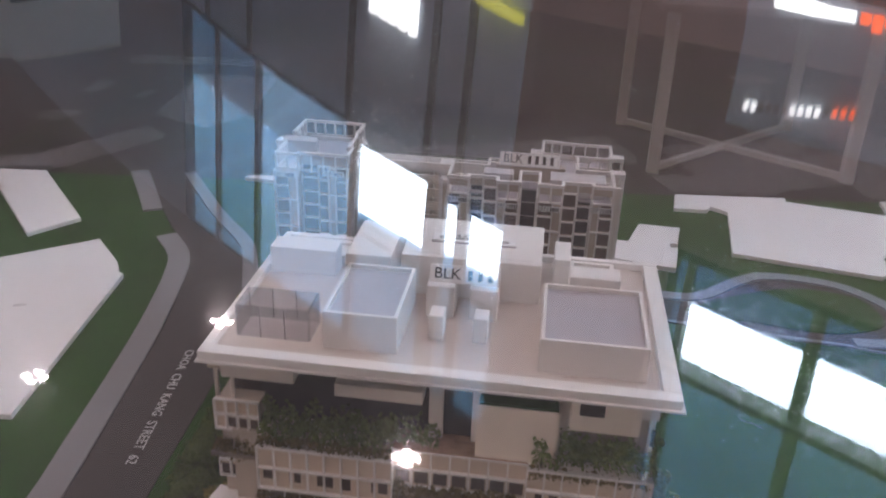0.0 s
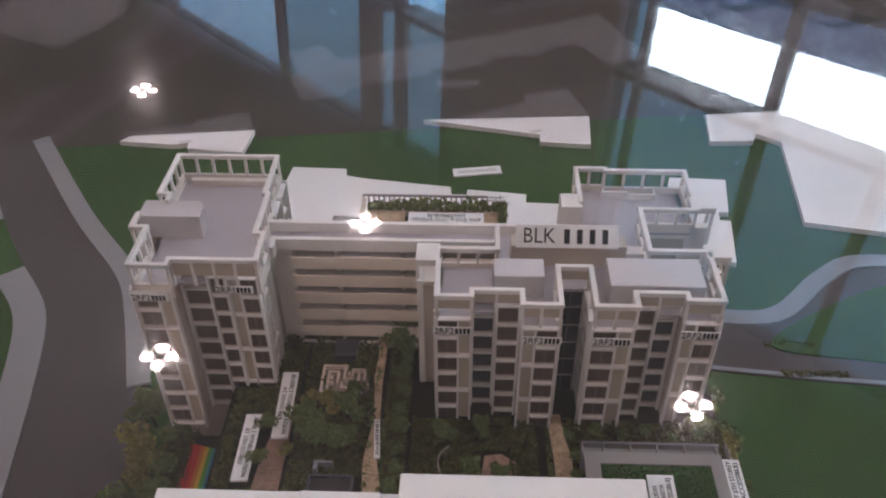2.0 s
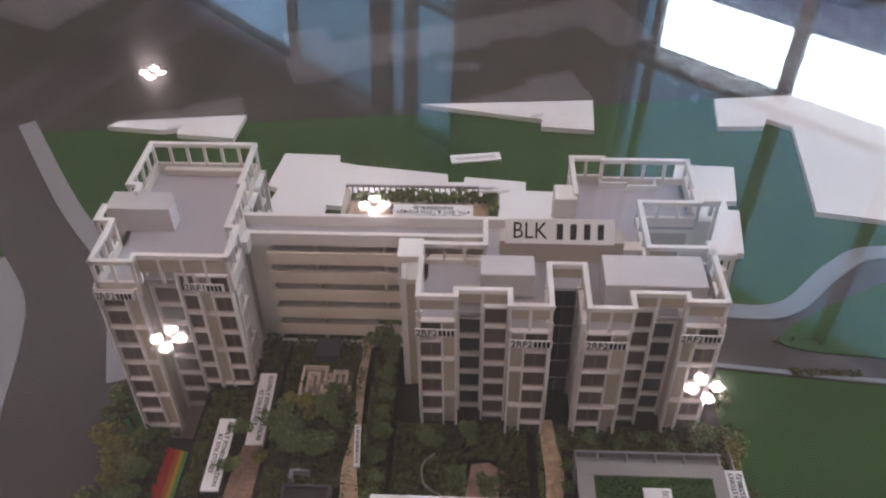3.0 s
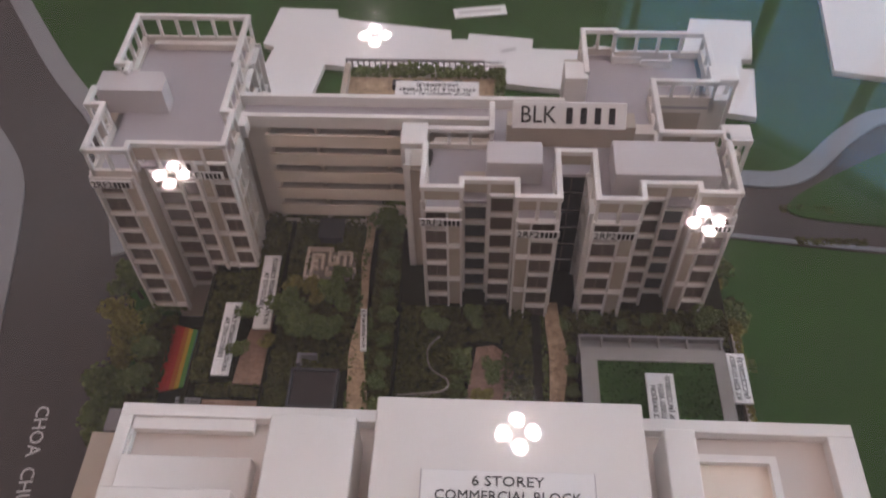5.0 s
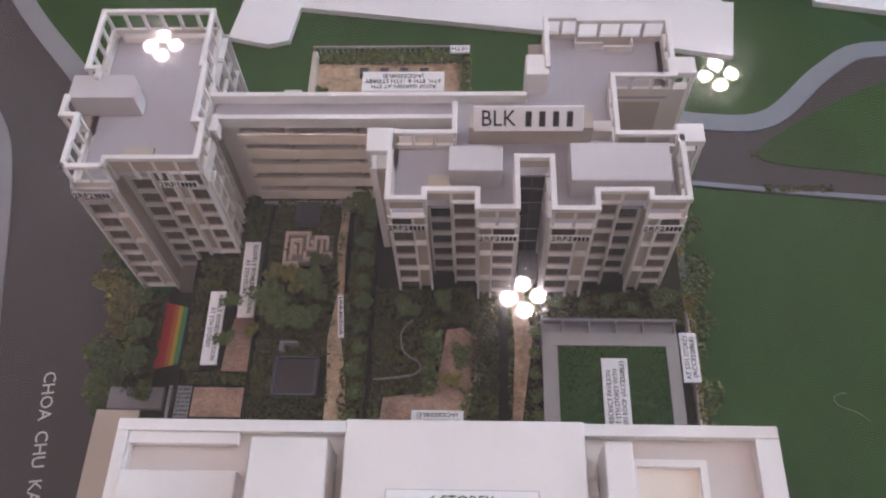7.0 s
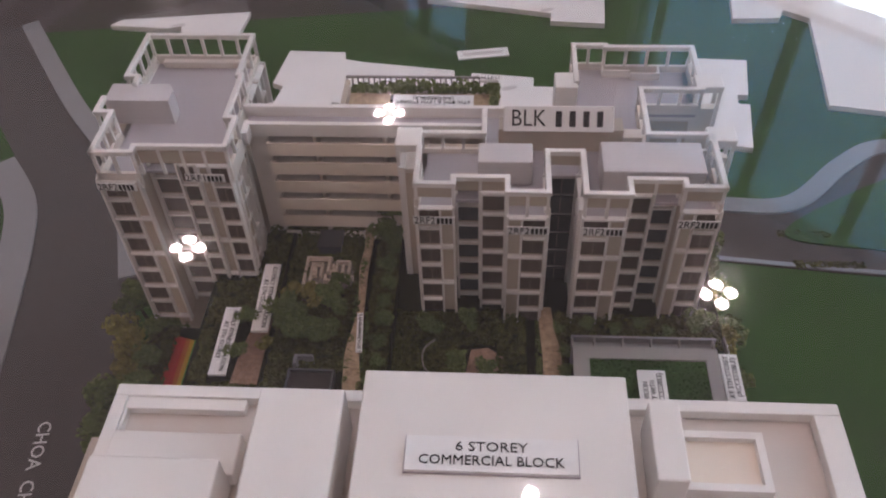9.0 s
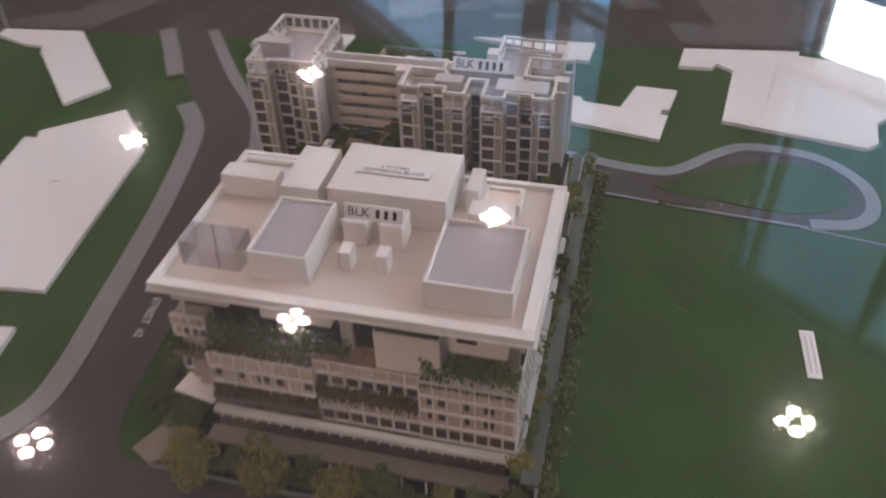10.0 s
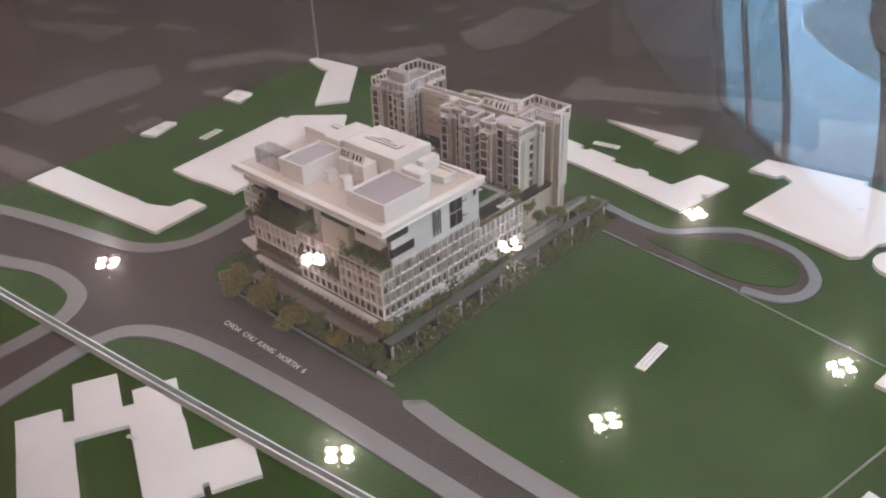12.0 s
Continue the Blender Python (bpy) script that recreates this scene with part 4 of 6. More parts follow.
roof_rail(tb2, [(0.328, 0.3862), (0.328, 0.4255), (0.2965, 0.4255), (0.2965, 0.4635), (0.329, 0.4635), (0.329, 0.503)], ROOF, upstand=0.006, post=0.013)
roof_rail(tb2, [(0.329, 0.503), (0.281, 0.503), (0.281, 0.505), (0.263, 0.505), (0.263, 0.470)], ROOF, post=0.011, upstand=0.004)
roof_rail(tb2, [(0.182, 0.3862), (0.182, 0.414)], ROOF, post=0.03, upstand=0.006)
roof_rail(tb2, [(0.182, 0.4285), (0.214, 0.4285), (0.214, 0.447)], ROOF - 0.003, upstand=0.006)
for a in ((0.2955, 0.3112, 0.4942, 0.4953), (0.2800, 0.2954, 0.4968, 0.4979), (0.2800, 0.2809, 0.4980, 0.5010), (0.3112, 0.3121, 0.4942, 0.5010)):
    bx("notch_upstand", *a, ROOF, ROOF + 0.0045, WHITE, tb2)
bx("stair_box", 0.2515, 0.2635, 0.4645, 0.4785, ROOF - 0.03, 0.2075, WHITE, tb2, bev=0.0004)
bx("water_tank", 0.2115, 0.2385, 0.4035, 0.4185, ROOF, 0.2065, TANKGREY, tb2, "plain grey rooftop water tank", bev=0.0004)
bx("water_tank", 0.2722, 0.3217, 0.3975, 0.4205, ROOF, 0.2065, TANKGREY, tb2, "plain grey rooftop water tank", bev=0.0004)
bx("sign_base", 0.2215, 0.285, 0.4305, 0.441, ROOF, 0.2055, BEIGE, tb2)
bx("sign_step", 0.2845, 0.2955, 0.4335, 0.4405, ROOF, 0.1985, SHELL, tb2)
name_plate(tb2, 0.2516, 0.4318, 0.2115, 0.0555, 0.0130, 35, "BLK", 0.58, 0.0120)
unit_tag(tb2, 0.1905, 0.3820, ROOF - 0.0045)
unit_tag(tb2, 0.2365, 0.3760, ROOF - 0.0045)
unit_tag(tb2, 0.2725, 0.3760, ROOF - 0.0045)
unit_tag(tb2, 0.3185, 0.3820, ROOF - 0.0045)

lk = thing("gallery_link", 0.15, 0.455, DECK, "white open gallery link with six storeys of parapets between the towers", "building model", "residential block")
bx("back_wall", 0.083, 0.2535, 0.460, 0.463, 0.10, ROOF - 0.003, CREAM, lk)
bx("end_wall", 0.083, 0.0945, 0.4475, 0.460, 0.06, ROOF - 0.003, SHELL, lk)
for r in range(6):
    z = ROOF - (r + 1) * PITCH
    bx("gallery_slab", 0.0945, 0.183, 0.4440, 0.4605, z - 0.001, z + 0.0004, SHELL, lk)
    bx("gallery_parapet", 0.0945, 0.183, 0.4415, 0.4432, z - 0.0012, z + 0.0074, CREAM, lk)
    # brown strip painted in for the shade between parapets
    bx("gallery_shade", 0.0965, 0.181, 0.4585, 0.4600, z + 0.0075, z + 0.0125, BROWN_AND_SHADE, lk)
for x in (0.121, 0.159):
    bx("gallery_fin", x - 0.0009, x + 0.0009, 0.4445, 0.4585, DECK, ROOF - 0.003, BEIGE, lk)
bx("roof_slab", 0.0825, 0.252, 0.4450, 0.4615, ROOF - 0.0028, ROOF - 0.0004, ROOFGREY, lk)
bx("roof_kerb", 0.0845, 0.2135, 0.4435, 0.4465, ROOF - 0.003, ROOF + 0.0055, WHITE, lk, bev=0.0003)
bx("roof_kerb", 0.0800, 0.2520, 0.4585, 0.4615, ROOF - 0.003, ROOF + 0.0060, WHITE, lk, bev=0.0003)
bx("roof_kerb", 0.0835, 0.0870, 0.4360, 0.4470, ROOF - 0.003, ROOF + 0.0052, WHITE, lk)

# ---------------------------------------------------------------- commercial block
cb = thing("commercial_block", 0.21, 0.19, 0.0, "white six-storey commercial block model with planted terraces and roof plant boxes", "building model")
X0, X1, Y0, GZ, ROW = 0.0685, 0.3480, 0.104, 0.061, 0.0165
TOPG = GZ + 4 * ROW
XL, XM = 0.1870, 0.2720                                                # joints between the parts of the south front
# brown here stands for the shade round the lower storeys
bx("lower_core", 0.082, 0.336, 0.112, 0.288, 0.0, GZ - 0.001, BROWN_AND_SHADE, cb, "recessed lower storeys with their shade put into the brown")
bx("middle_core", 0.080, 0.3445, 0.1062, 0.2755, GZ - 0.0008, TOPG - 0.002, BEIGE, cb)
bx("upper_core", 0.086, 0.3445, 0.124, 0.2750, TOPG - 0.0015, 0.182, BEIGE, cb)


def grid(face, s0, s1, plane, z0, rows, cols, wins, depth=0.0026, cell=CELLTAN, row=ROW):
    """White egg-crate grid with windows at wins: {(row from below, column): (left, right, bottom, top)} in parts of a cell."""
    fbox(face, "panel", s0, s1, plane, -0.002, 0.0, z0, z0 + rows * row, cell, cb)
    for r in range(rows + 1):
        z = z0 + r * row
        fbox(face, "grid_bar", s0, s1, plane, 0.0, depth, z - 0.0006, z + 0.0006, WHITE, cb)
    cw = (s1 - s0) / cols
    for c in range(cols + 1):
        s = s0 + c * cw
        fbox(face, "grid_post", s - 0.00045, s + 0.00045, plane, 0.0, depth + 0.0003, z0, z0 + rows * row, WHITE, cb)
    for (r, c), (a, b, p, q) in wins.items():
        fbox(face, "window", s0 + (c + a) * cw, s0 + (c + b) * cw, plane, 0.0003, 0.0008, z0 + (r + p) * row, z0 + (r + q) * row, TANWIN, cb)


rw = random.Random(5)
full = (0.12, 0.88, 0.08, 0.68)
# south front, right part: four rows under a blank top row
w = {(0, c): full for c in range(7)}
for r in (1, 2):
    for c, (p, q) in {0: (0.55, 0.95), 1: (0.35, 0.85), 3: (0.25, 0.6), 5: (0.1, 0.36), 4: (0.62, 0.95)}.items():
        w[r, c] = (p, q, 0.38, 0.82)
grid("S", XM, X1, Y0 - 0.004, GZ, 4, 7, w)
# middle part: set back one step, planted ledge between two pairs of rows
grid("S", XL, XM, Y0, GZ - 0.004, 2, 7, {(0, c): (0.12, 0.88, 0.08, 0.80) for c in range(7)}, row=0.0145)
grid("S", XL, XM, Y0, 0.0990, 2, 7, {(0, c): (0.14, 0.86, 0.20, 0.85) for c in range(7)}, row=0.0142)
# left part: two rows hung over a dark recess
grid("S", 0.0985, XL, Y0 - 0.004, 0.0870, 2, 8, {(0, 0): (0.3, 0.85, 0.45, 0.92), (0, 1): (0.85, 1.0, 0.4, 0.95), (0, 2): (0.18, 0.55, 0.4, 0.95), (0, 3): (0.55, 0.98, 0.35, 0.95), (0, 4): (0.05, 0.50, 0.35, 0.95), (0, 5): (0.0, 0.55, 0.30, 0.95), (0, 6): (0.78, 0.98, 0.35, 0.95), (0, 7): (0.2, 0.75, 0.35, 0.95)})
# brown sheet put in for the shade of the recess
bx("recess_wall", 0.0985, XL, Y0 + 0.0008, Y0 + 0.0020, GZ - 0.0005, 0.0900, BROWN_AND_SHADE, cb, "recessed storey behind hanging plants, its shade painted brown")
for k in range(9):
    bx("recess_post", 0.1040 + 0.0103 * k, 0.1047 + 0.0103 * k, Y0 - 0.0030, Y0 - 0.0022, 0.0722, 0.0864, SHELL, cb)
bx("planted_ledge", 0.0960, XL, Y0 - 0.0095, Y0 + 0.0006, 0.0690, 0.0720, BROWN_AND_SHADE, cb)
bx("planted_ledge", XL + 0.0005, XM - 0.0005, Y0 - 0.0060, Y0 - 0.001, 0.0905, 0.0945, BROWN_AND_SHADE, cb)
bx("white_ledge", 0.0935, X1, Y0 - 0.0110, Y0 - 0.0042, 0.0505, 0.0560, WHITE, cb, "slim white projecting ledge", bev=0.0003)
for k in range(24):
    x = 0.0975 + 0.0106 * k
    bx("bracket", x, x + 0.0012, Y0 - 0.0090, Y0 - 0.0030, 0.0440, 0.0503, SHELL, cb)
# far left corner
CY = Y0 + 0.006
grid("S", X0, 0.0980, CY, 0.1235, 2, 4, {(0, c): (0.15, 0.85, 0.12, 0.72) for c in (1, 2, 3)}, row=0.0113)
grid("S", X0, 0.0980, CY + 0.0005, 0.0845, 1, 4, {(0, c): (0.12, 0.88, 0.06, 0.66) for c in range(4)}, row=0.0135)
bx("corner_core", X0 + 0.002, 0.0980, CY + 0.0026, 0.20, GZ, 0.1460, BEIGE, cb)
bx("planted_ledge", X0 - 0.003, 0.0975, CY - 0.0075, CY + 0.0020, 0.1050, 0.1080, BROWN_AND_SHADE, cb)
part("corner_canopy", prism([(0.0600, 0.0960), (0.0975, 0.0900), (0.0975, 0.1100), (0.0640, 0.1160)], 0.0660, 0.0690), WHITE, cb, "white corner canopy over the entrance")
# terrace slabs
bx("terrace", 0.0985, XL, Y0 - 0.0062, 0.126, 0.1185, 0.1205, SHELL, cb)
bx("terrace", XL, XM, Y0 - 0.0020, 0.126, 0.1265, 0.1282, TERRACOTTA, cb)
bx("terrace", XM, X1, Y0 - 0.0062, 0.126, TOPG - 0.0015, TOPG + 0.0006, SHELL, cb)
# upper storeys behind the terraces
bx("upper_wall", 0.0755, 0.1225, Y0 + 0.003, 0.126, 0.1650, 0.1800, SHELL, cb)
bx("upper_slit", 0.1090, 0.1235, Y0 + 0.0020, Y0 + 0.0034, 0.1745, 0.1797, DARKWIN_AND_SHADE, cb)
bx("corner_post", 0.0800, 0.0820, Y0 + 0.0060, Y0 + 0.0080, 0.1460, 0.1650, SHELL, cb)
# dark sheet added for the shade inside the terrace recess
bx("recess_back", 0.0755, 0.2340, 0.1225, 0.1238, 0.1282, 0.1800, DARKWIN_AND_SHADE, cb)
bx("hanging_balcony", 0.1485, 0.2040, 0.1080, 0.1222, 0.1590, 0.1680, SHELL, cb)
bx("upper_column", 0.2070, 0.2160, 0.1175, 0.1222, 0.1283, 0.1800, SHELL, cb)
bx("upper_column", 0.2345, 0.2440, 0.1175, 0.1250, 0.1283, 0.1800, SHELL, cb)
bx("upper_box", 0.2385, 0.2885, Y0 - 0.0005, 0.1240, 0.1283, 0.1670, CREAM, cb, "cream box room with a planted roof")
bx("box_green_roof", 0.2395, 0.2875, Y0 + 0.0005, 0.1235, 0.1670, 0.1684, LAWN, cb)
bx("upper_panel", 0.2600, 0.2860, 0.1190, 0.1240, 0.1690, 0.1760, WHITE, cb)
bx("upper_wall", 0.2885, 0.2960, 0.1180, 0.1250, TOPG + 0.0008, 0.1800, SHELL, cb)
bx("upper_wall", 0.2950, 0.3370, 0.1090, 0.1250, 0.1520, 0.1800, CREAM, cb)
bx("window", 0.3000, 0.3150, 0.1082, 0.1089, 0.1640, 0.1775, DARKWIN_AND_SHADE, cb)
# set-back wall under the cream one is given the darker brown
bx("upper_wall", 0.2965, 0.3360, 0.1180, 0.1250, TOPG + 0.0008, 0.1518, BROWN_AND_SHADE, cb)
bx("corner_balcony", 0.3370, 0.3476, 0.1110, 0.1195, 0.1640, 0.1800, SHELL, cb)
bx("window", 0.3410, 0.3462, 0.1102, 0.1109, 0.1715, 0.1765, DARKWIN_AND_SHADE, cb)
# east front: white wall over the grid
fbox("E", "east_wall", 0.1195, 0.2778, 0.3446, 0.0, 0.0030, TOPG - 0.001, 0.1800, WHITE, cb)
for s0, s1, z0, z1 in ((0.1125, 0.1480, 0.1635, 0.1765), (0.1180, 0.1570, 0.1395, 0.1515)):
    fbox("E", "strip_window", s0, s1, 0.3446, 0.0012, 0.0036, z0, z1, DARKWIN_AND_SHADE, cb)
gr = fbox("E", "grille", 0.1900, 0.2060, 0.3446, 0.0022, 0.0034, 0.1360, 0.1770, ROOFGREY, cb)
for k in range(5):
    fbox("E", "grille_slat", 0.1913 + 0.0030 * k, 0.1928 + 0.0030 * k, 0.3446, 0.0034, 0.0038, 0.139 + 0.005 * (k % 2), 0.174 - 0.004 * (k % 3), DARKWIN_AND_SHADE, gr)
for z0, z1 in ((0.1355, 0.1545), (0.1560, 0.1790)):
    o = fbox("E", "window", 0.2220, 0.2450, 0.3446, 0.0022, 0.0036, z0, z1, DARKWIN_AND_SHADE, cb)
    fbox("E", "window_frame", 0.2330, 0.2338, 0.3446, 0.0036, 0.0040, z0, z1, FRAMEGREY, o)
    fbox("E", "sunshade", 0.2460, 0.2530, 0.3446, 0.0030, 0.0060, z0 + 0.009, z0 + 0.0102, ROOFGREY, cb)
fbox("E", "window", 0.2670, 0.2720, 0.3446, 0.0022, 0.0036, 0.1645, 0.1725, DARKWIN_AND_SHADE, cb)
w = {(0, c): full for c in range(17)}
for r, cs in ((1, range(17)), (2, range(17))):
    for c in cs:
        if rw.random() < 0.5:
            w[r, c] = (0.2, 0.45 + 0.35 * (rw.random() > 0.6), 0.08, 0.50)
grid("E", Y0 - 0.004, 0.2780, 0.3445, GZ, 4, 17, w, depth=0.0034, cell=CELLPALE)
bx("podium_core", 0.0615, 0.3440, 0.2885, 0.440, 0.0, DECK - 0.006, BEIGE, cb, "podium storeys carrying the roof garden")
grid("E", 0.2785, 0.3700, 0.3445, GZ, 3, 9, {(0, c): full for c in range(9)} | {(1, c): (0.2, 0.6, 0.08, 0.5) for c in (0, 1, 2, 4, 6, 7)}, depth=0.0034, cell=CELLPALE)
fbox("E", "ledge", Y0 - 0.004, 0.372, 0.3445, 0.0, 0.0085, GZ - 0.0120, GZ - 0.0020, TANKGREY, cb, "pale ledge under the gridded storeys")

# roof
part("eave", prism([(0.0640, 0.0962), (0.3590, 0.0962), (0.3590, 0.2810), (0.0640, 0.2810)], 0.1810, 0.1822), WHITE, cb)
RZ = 0.1835
bx("roof_slab", 0.0660, 0.3565, 0.0980, 0.2803, 0.1822, RZ - 0.0004, WHITE, cb)
bx("roof_surface", 0.0712, 0.3463, 0.1072, 0.2748, RZ - 0.0004, RZ, PINKROOF, cb)
for a in ((0.0655, 0.3570, 0.0975, 0.1070), (0.0655, 0.3570, 0.2750, 0.2805), (0.0655, 0.0710, 0.1071, 0.2749), (0.3465, 0.3570, 0.1071, 0.2749)):
    bx("roof_parapet", *a, RZ - 0.0002, 0.1886, WHITE, cb, bev=0.0003)
bx("roof_bench", 0.0712, 0.1205, 0.2695, 0.2749, RZ, 0.1876, WHITE, cb, bev=0.0003)
bx("roof_nib", 0.0712, 0.0722, 0.2560, 0.2694, RZ, 0.1872, WHITE, cb)


def plant_box(name, x0, x1, y0, y1, top, lid=None, rim=0.0022):
    """A roof plant box; with a lid material its top is sunk behind a rim."""
    if not lid:
        return bx(name, x0, x1, y0, y1, RZ, top, WHITE, cb, bev=0.0005)
    b = bx(name, x0, x1, y0, y1, RZ, top - 0.004, WHITE, cb)
    for a in ((x0, x1, y0, y0 + rim), (x0, x1, y1 - rim, y1), (x0, x0 + rim, y0 + rim, y1 - rim), (x1 - rim, x1, y0 + rim, y1 - rim)):
        bx("rim", *a, top - 0.004, top, WHITE, b)
    bx("sunk_top", x0 + rim, x1 - rim, y0 + rim, y1 - rim, top - 0.004, top - 0.0030, lid, b, "grey sunk top")
    return b


plant_box("roof_house", 0.1722, 0.2702, 0.2060, 0.2730, 0.2138)
bx("roof_panel", 0.1785, 0.2635, 0.2120, 0.2670, 0.2138, 0.21405, WHITE, cb)
plant_box("screen_box", 0.1376, 0.1846, 0.1242, 0.1945, 0.2092, ROOFGREY)
plant_box("screen_box", 0.2730, 0.3380, 0.1213, 0.1960, 0.2067, ROOFGREY)
plant_box("stair_house", 0.1325, 0.1648, 0.2055, 0.2660, 0.2105)
bx("stair_panel", 0.1370, 0.1605, 0.2150, 0.2560, 0.2105, 0.21065, WHITE, cb)
plant_box("lift_house", 0.0725, 0.1215, 0.2195, 0.2385, 0.2040)
plant_box("lift_house", 0.0722, 0.1235, 0.2387, 0.2565, 0.1920)
plant_box("vent_house", 0.2790, 0.2905, 0.2350, 0.2675, 0.2060)
plant_box("parapet_court", 0.2910, 0.3235, 0.2390, 0.2640, 0.1925, CREAM, 0.0030)
plant_box("vent_house", 0.2895, 0.3235, 0.1975, 0.2160, 0.2120)
plant_box("condenser_box", 0.1950, 0.2140, 0.1755, 0.2000, 0.2070)
plant_box("condenser_box", 0.2245, 0.2430, 0.1755, 0.2000, 0.2070)
plant_box("condenser_box", 0.2012, 0.2107, 0.1455, 0.1595, 0.2015)
plant_box("condenser_box", 0.2297, 0.2390, 0.1465, 0.1605, 0.2015)
name_plate(cb, 0.2200, 0.1795, 0.2150, 0.0470, 0.0120, 20, "BLK", 0.5, 0.0105)
box = thing("glazed_enclosure", 0.102, 0.145, RZ, "clear tinted acrylic enclosure standing on the model roof", "enclosure")
for a in ((0.0800, 0.1280, 0.1270, 0.1282), (0.0800, 0.1280, 0.1518, 0.1530), (0.0800, 0.0812, 0.1282, 0.1518), (0.1268, 0.1280, 0.1282, 0.1518)):
    o = bx("glazing", *a, RZ + 0.0006, 0.2060, CLEARBOX, box)
    o.visible_shadow = False
for x in (0.0960, 0.1120):
    for y in (0.1266, 0.1532):
        bx("glazing_bar", x - 0.0003, x + 0.0003, y - 0.0002, y + 0.0002, RZ + 0.0006, 0.2060, ROOFGREY, box)
t = tag_plate(0.2205, 0.2370, 0.2142, 0.0600, 0.0135, 0, ["6 STOREY", "COMMERCIAL BLOCK"], "white printed tag on the roof of the commercial block", 0.84, rim=0.0005)

# ---------------------------------------------------------------- podium garden
def flat(name, pts, z, material, label, category, h=0.0012):
    return tagged(part(name, prism(pts, z, z + h), material), label, category)


def rect(x0, x1, y0, y1):
    return [(x0, y0), (x1, y0), (x1, y1), (x0, y1)]


pod = thing("garden_podium", 0.2, 0.36, 0.0, "dark planted podium deck of the scale model", "podium")
part("deck_soil", prism(rect(0.060, 0.3435, 0.2795, 0.4445), DECK - 0.0055, DECK), SOIL_AND_SHADE, pod)
part("deck_soil", prism(rect(0.0835, 0.1000, 0.4445, 0.4590), DECK - 0.0055, DECK), SOIL_AND_SHADE, pod)
part("lower_terrace", prism(rect(0.0100, 0.0600, 0.2795, 0.4040), LOW - 0.006, LOW), SOIL_AND_SHADE, pod)
part("lower_wall", prism(rect(0.0110, 0.0590, 0.2900, 0.4000), 0.0, LOW - 0.006), SOIL_AND_SHADE, pod)
bx("retaining_wall", 0.0590, 0.0612, 0.2900, 0.4030, LOW, DECK + 0.002, SOIL_AND_SHADE, pod)
bx("retaining_wall", 0.0990, 0.1010, 0.2900, 0.4590, DECK, DECK + 0.004, SOIL_AND_SHADE, pod)
bx("retaining_wall", 0.1655, 0.1668, 0.2900, 0.4000, DECK, DECK + 0.004, SOIL_AND_SHADE, pod)
bx("retaining_wall", 0.2385, 0.2395, 0.2900, 0.3800, DECK, DECK + 0.003, SOIL_AND_SHADE, pod)
bx("guard_rail", 0.3428, 0.3436, 0.2800, 0.3700, DECK, DECK + 0.004, BROWN_AND_SHADE, pod)


def winding_path(edges, z):
    """A timber path with uneven edges: rows of y, left x and right x."""
    left = smooth([(a, y) for y, a, b in edges], 5)
    right = smooth([(b, y) for y, a, b in edges], 5)
    pts = [tuple(p)[:2] for p in left] + [tuple(p)[:2] for p in right][::-1]
    return flat("garden_path", pts, z, WOODDECK, "pale timber garden path on the podium", "path", 0.002)


winding_path([(0.285, 0.1450, 0.1580), (0.303, 0.1445, 0.1560), (0.328, 0.1440, 0.1540), (0.351, 0.1425, 0.1500), (0.372, 0.1448, 0.1495), (0.390, 0.1450, 0.1488), (0.412, 0.1430, 0.1480), (0.432, 0.1440, 0.1485), (0.4585, 0.1400, 0.1480)], DECK + 0.004)
winding_path([(0.285, 0.2448, 0.2505), (0.304, 0.2450, 0.2505), (0.328, 0.2462, 0.2535), (0.352, 0.2468, 0.2565), (0.370, 0.2455, 0.2535), (0.386, 0.2450, 0.2520)], DECK + 0.0035)
flat("paved_court", [(0.168, 0.285), (0.216, 0.285), (0.219, 0.303), (0.224, 0.320), (0.227, 0.333), (0.2285, 0.345), (0.226, 0.355), (0.218, 0.3605), (0.209, 0.359), (0.206, 0.340), (0.203, 0.322), (0.175, 0.3185), (0.174, 0.307), (0.168, 0.303)], DECK, TERRACOTTA, "terracotta paved garden court", "court", 0.0012)
flat("paved_court", rect(0.0702, 0.0988, 0.3065, 0.3232), DECK, TERRACOTTA, "terracotta paved garden court", "court", 0.0012)
flat("paved_court", [(0.0835, 0.333), (0.0985, 0.333), (0.0988, 0.411), (0.0984, 0.412), (0.0975, 0.372), (0.0900, 0.374), (0.0870, 0.366), (0.0845, 0.350)], DECK, TERRACOTTA, "orange-brown surfaced fitness court on the podium", "court", 0.0012)
steps = thing("stepping_path", 0.063, 0.312, DECK, "grey chequered stepping path in green planting", "path")
bx("path_bed", 0.0562, 0.0698, 0.3000, 0.3245, DECK - 0.004, DECK + 0.0006, SOIL_AND_SHADE, steps)
for i in range(6):
    for j in range(10):
        bx("tile", 0.0565 + 0.0022 * i, 0.0582 + 0.0022 * i, 0.3005 + 0.0024 * j, 0.3023 + 0.0024 * j, DECK + 0.0006, DECK + 0.0014 + 0.0003 * ((i + j) % 2), PAVE, steps)
bx("side_platform", 0.0040, 0.0370, 0.3250, 0.3385, LOW - 0.004, LOW + 0.0030, PAVE, pod)
kerb_line = smooth([(0.189, 0.365), (0.183, 0.357), (0.185, 0.345), (0.194, 0.338), (0.191, 0.332), (0.169, 0.329)], 6)
tagged(part("lawn_kerb", band(kerb_line, 0.0008, DECK, DECK + 0.0024), BROWN_AND_SHADE), "thin curved kerb winding over the podium lawn", "kerb")
flat("west_ramp", rect(-0.002, 0.0240, 0.255, 0.3245), 0.0665, BEIGE, "plain beige-grey canopy beside the podium", "canopy", 0.003)
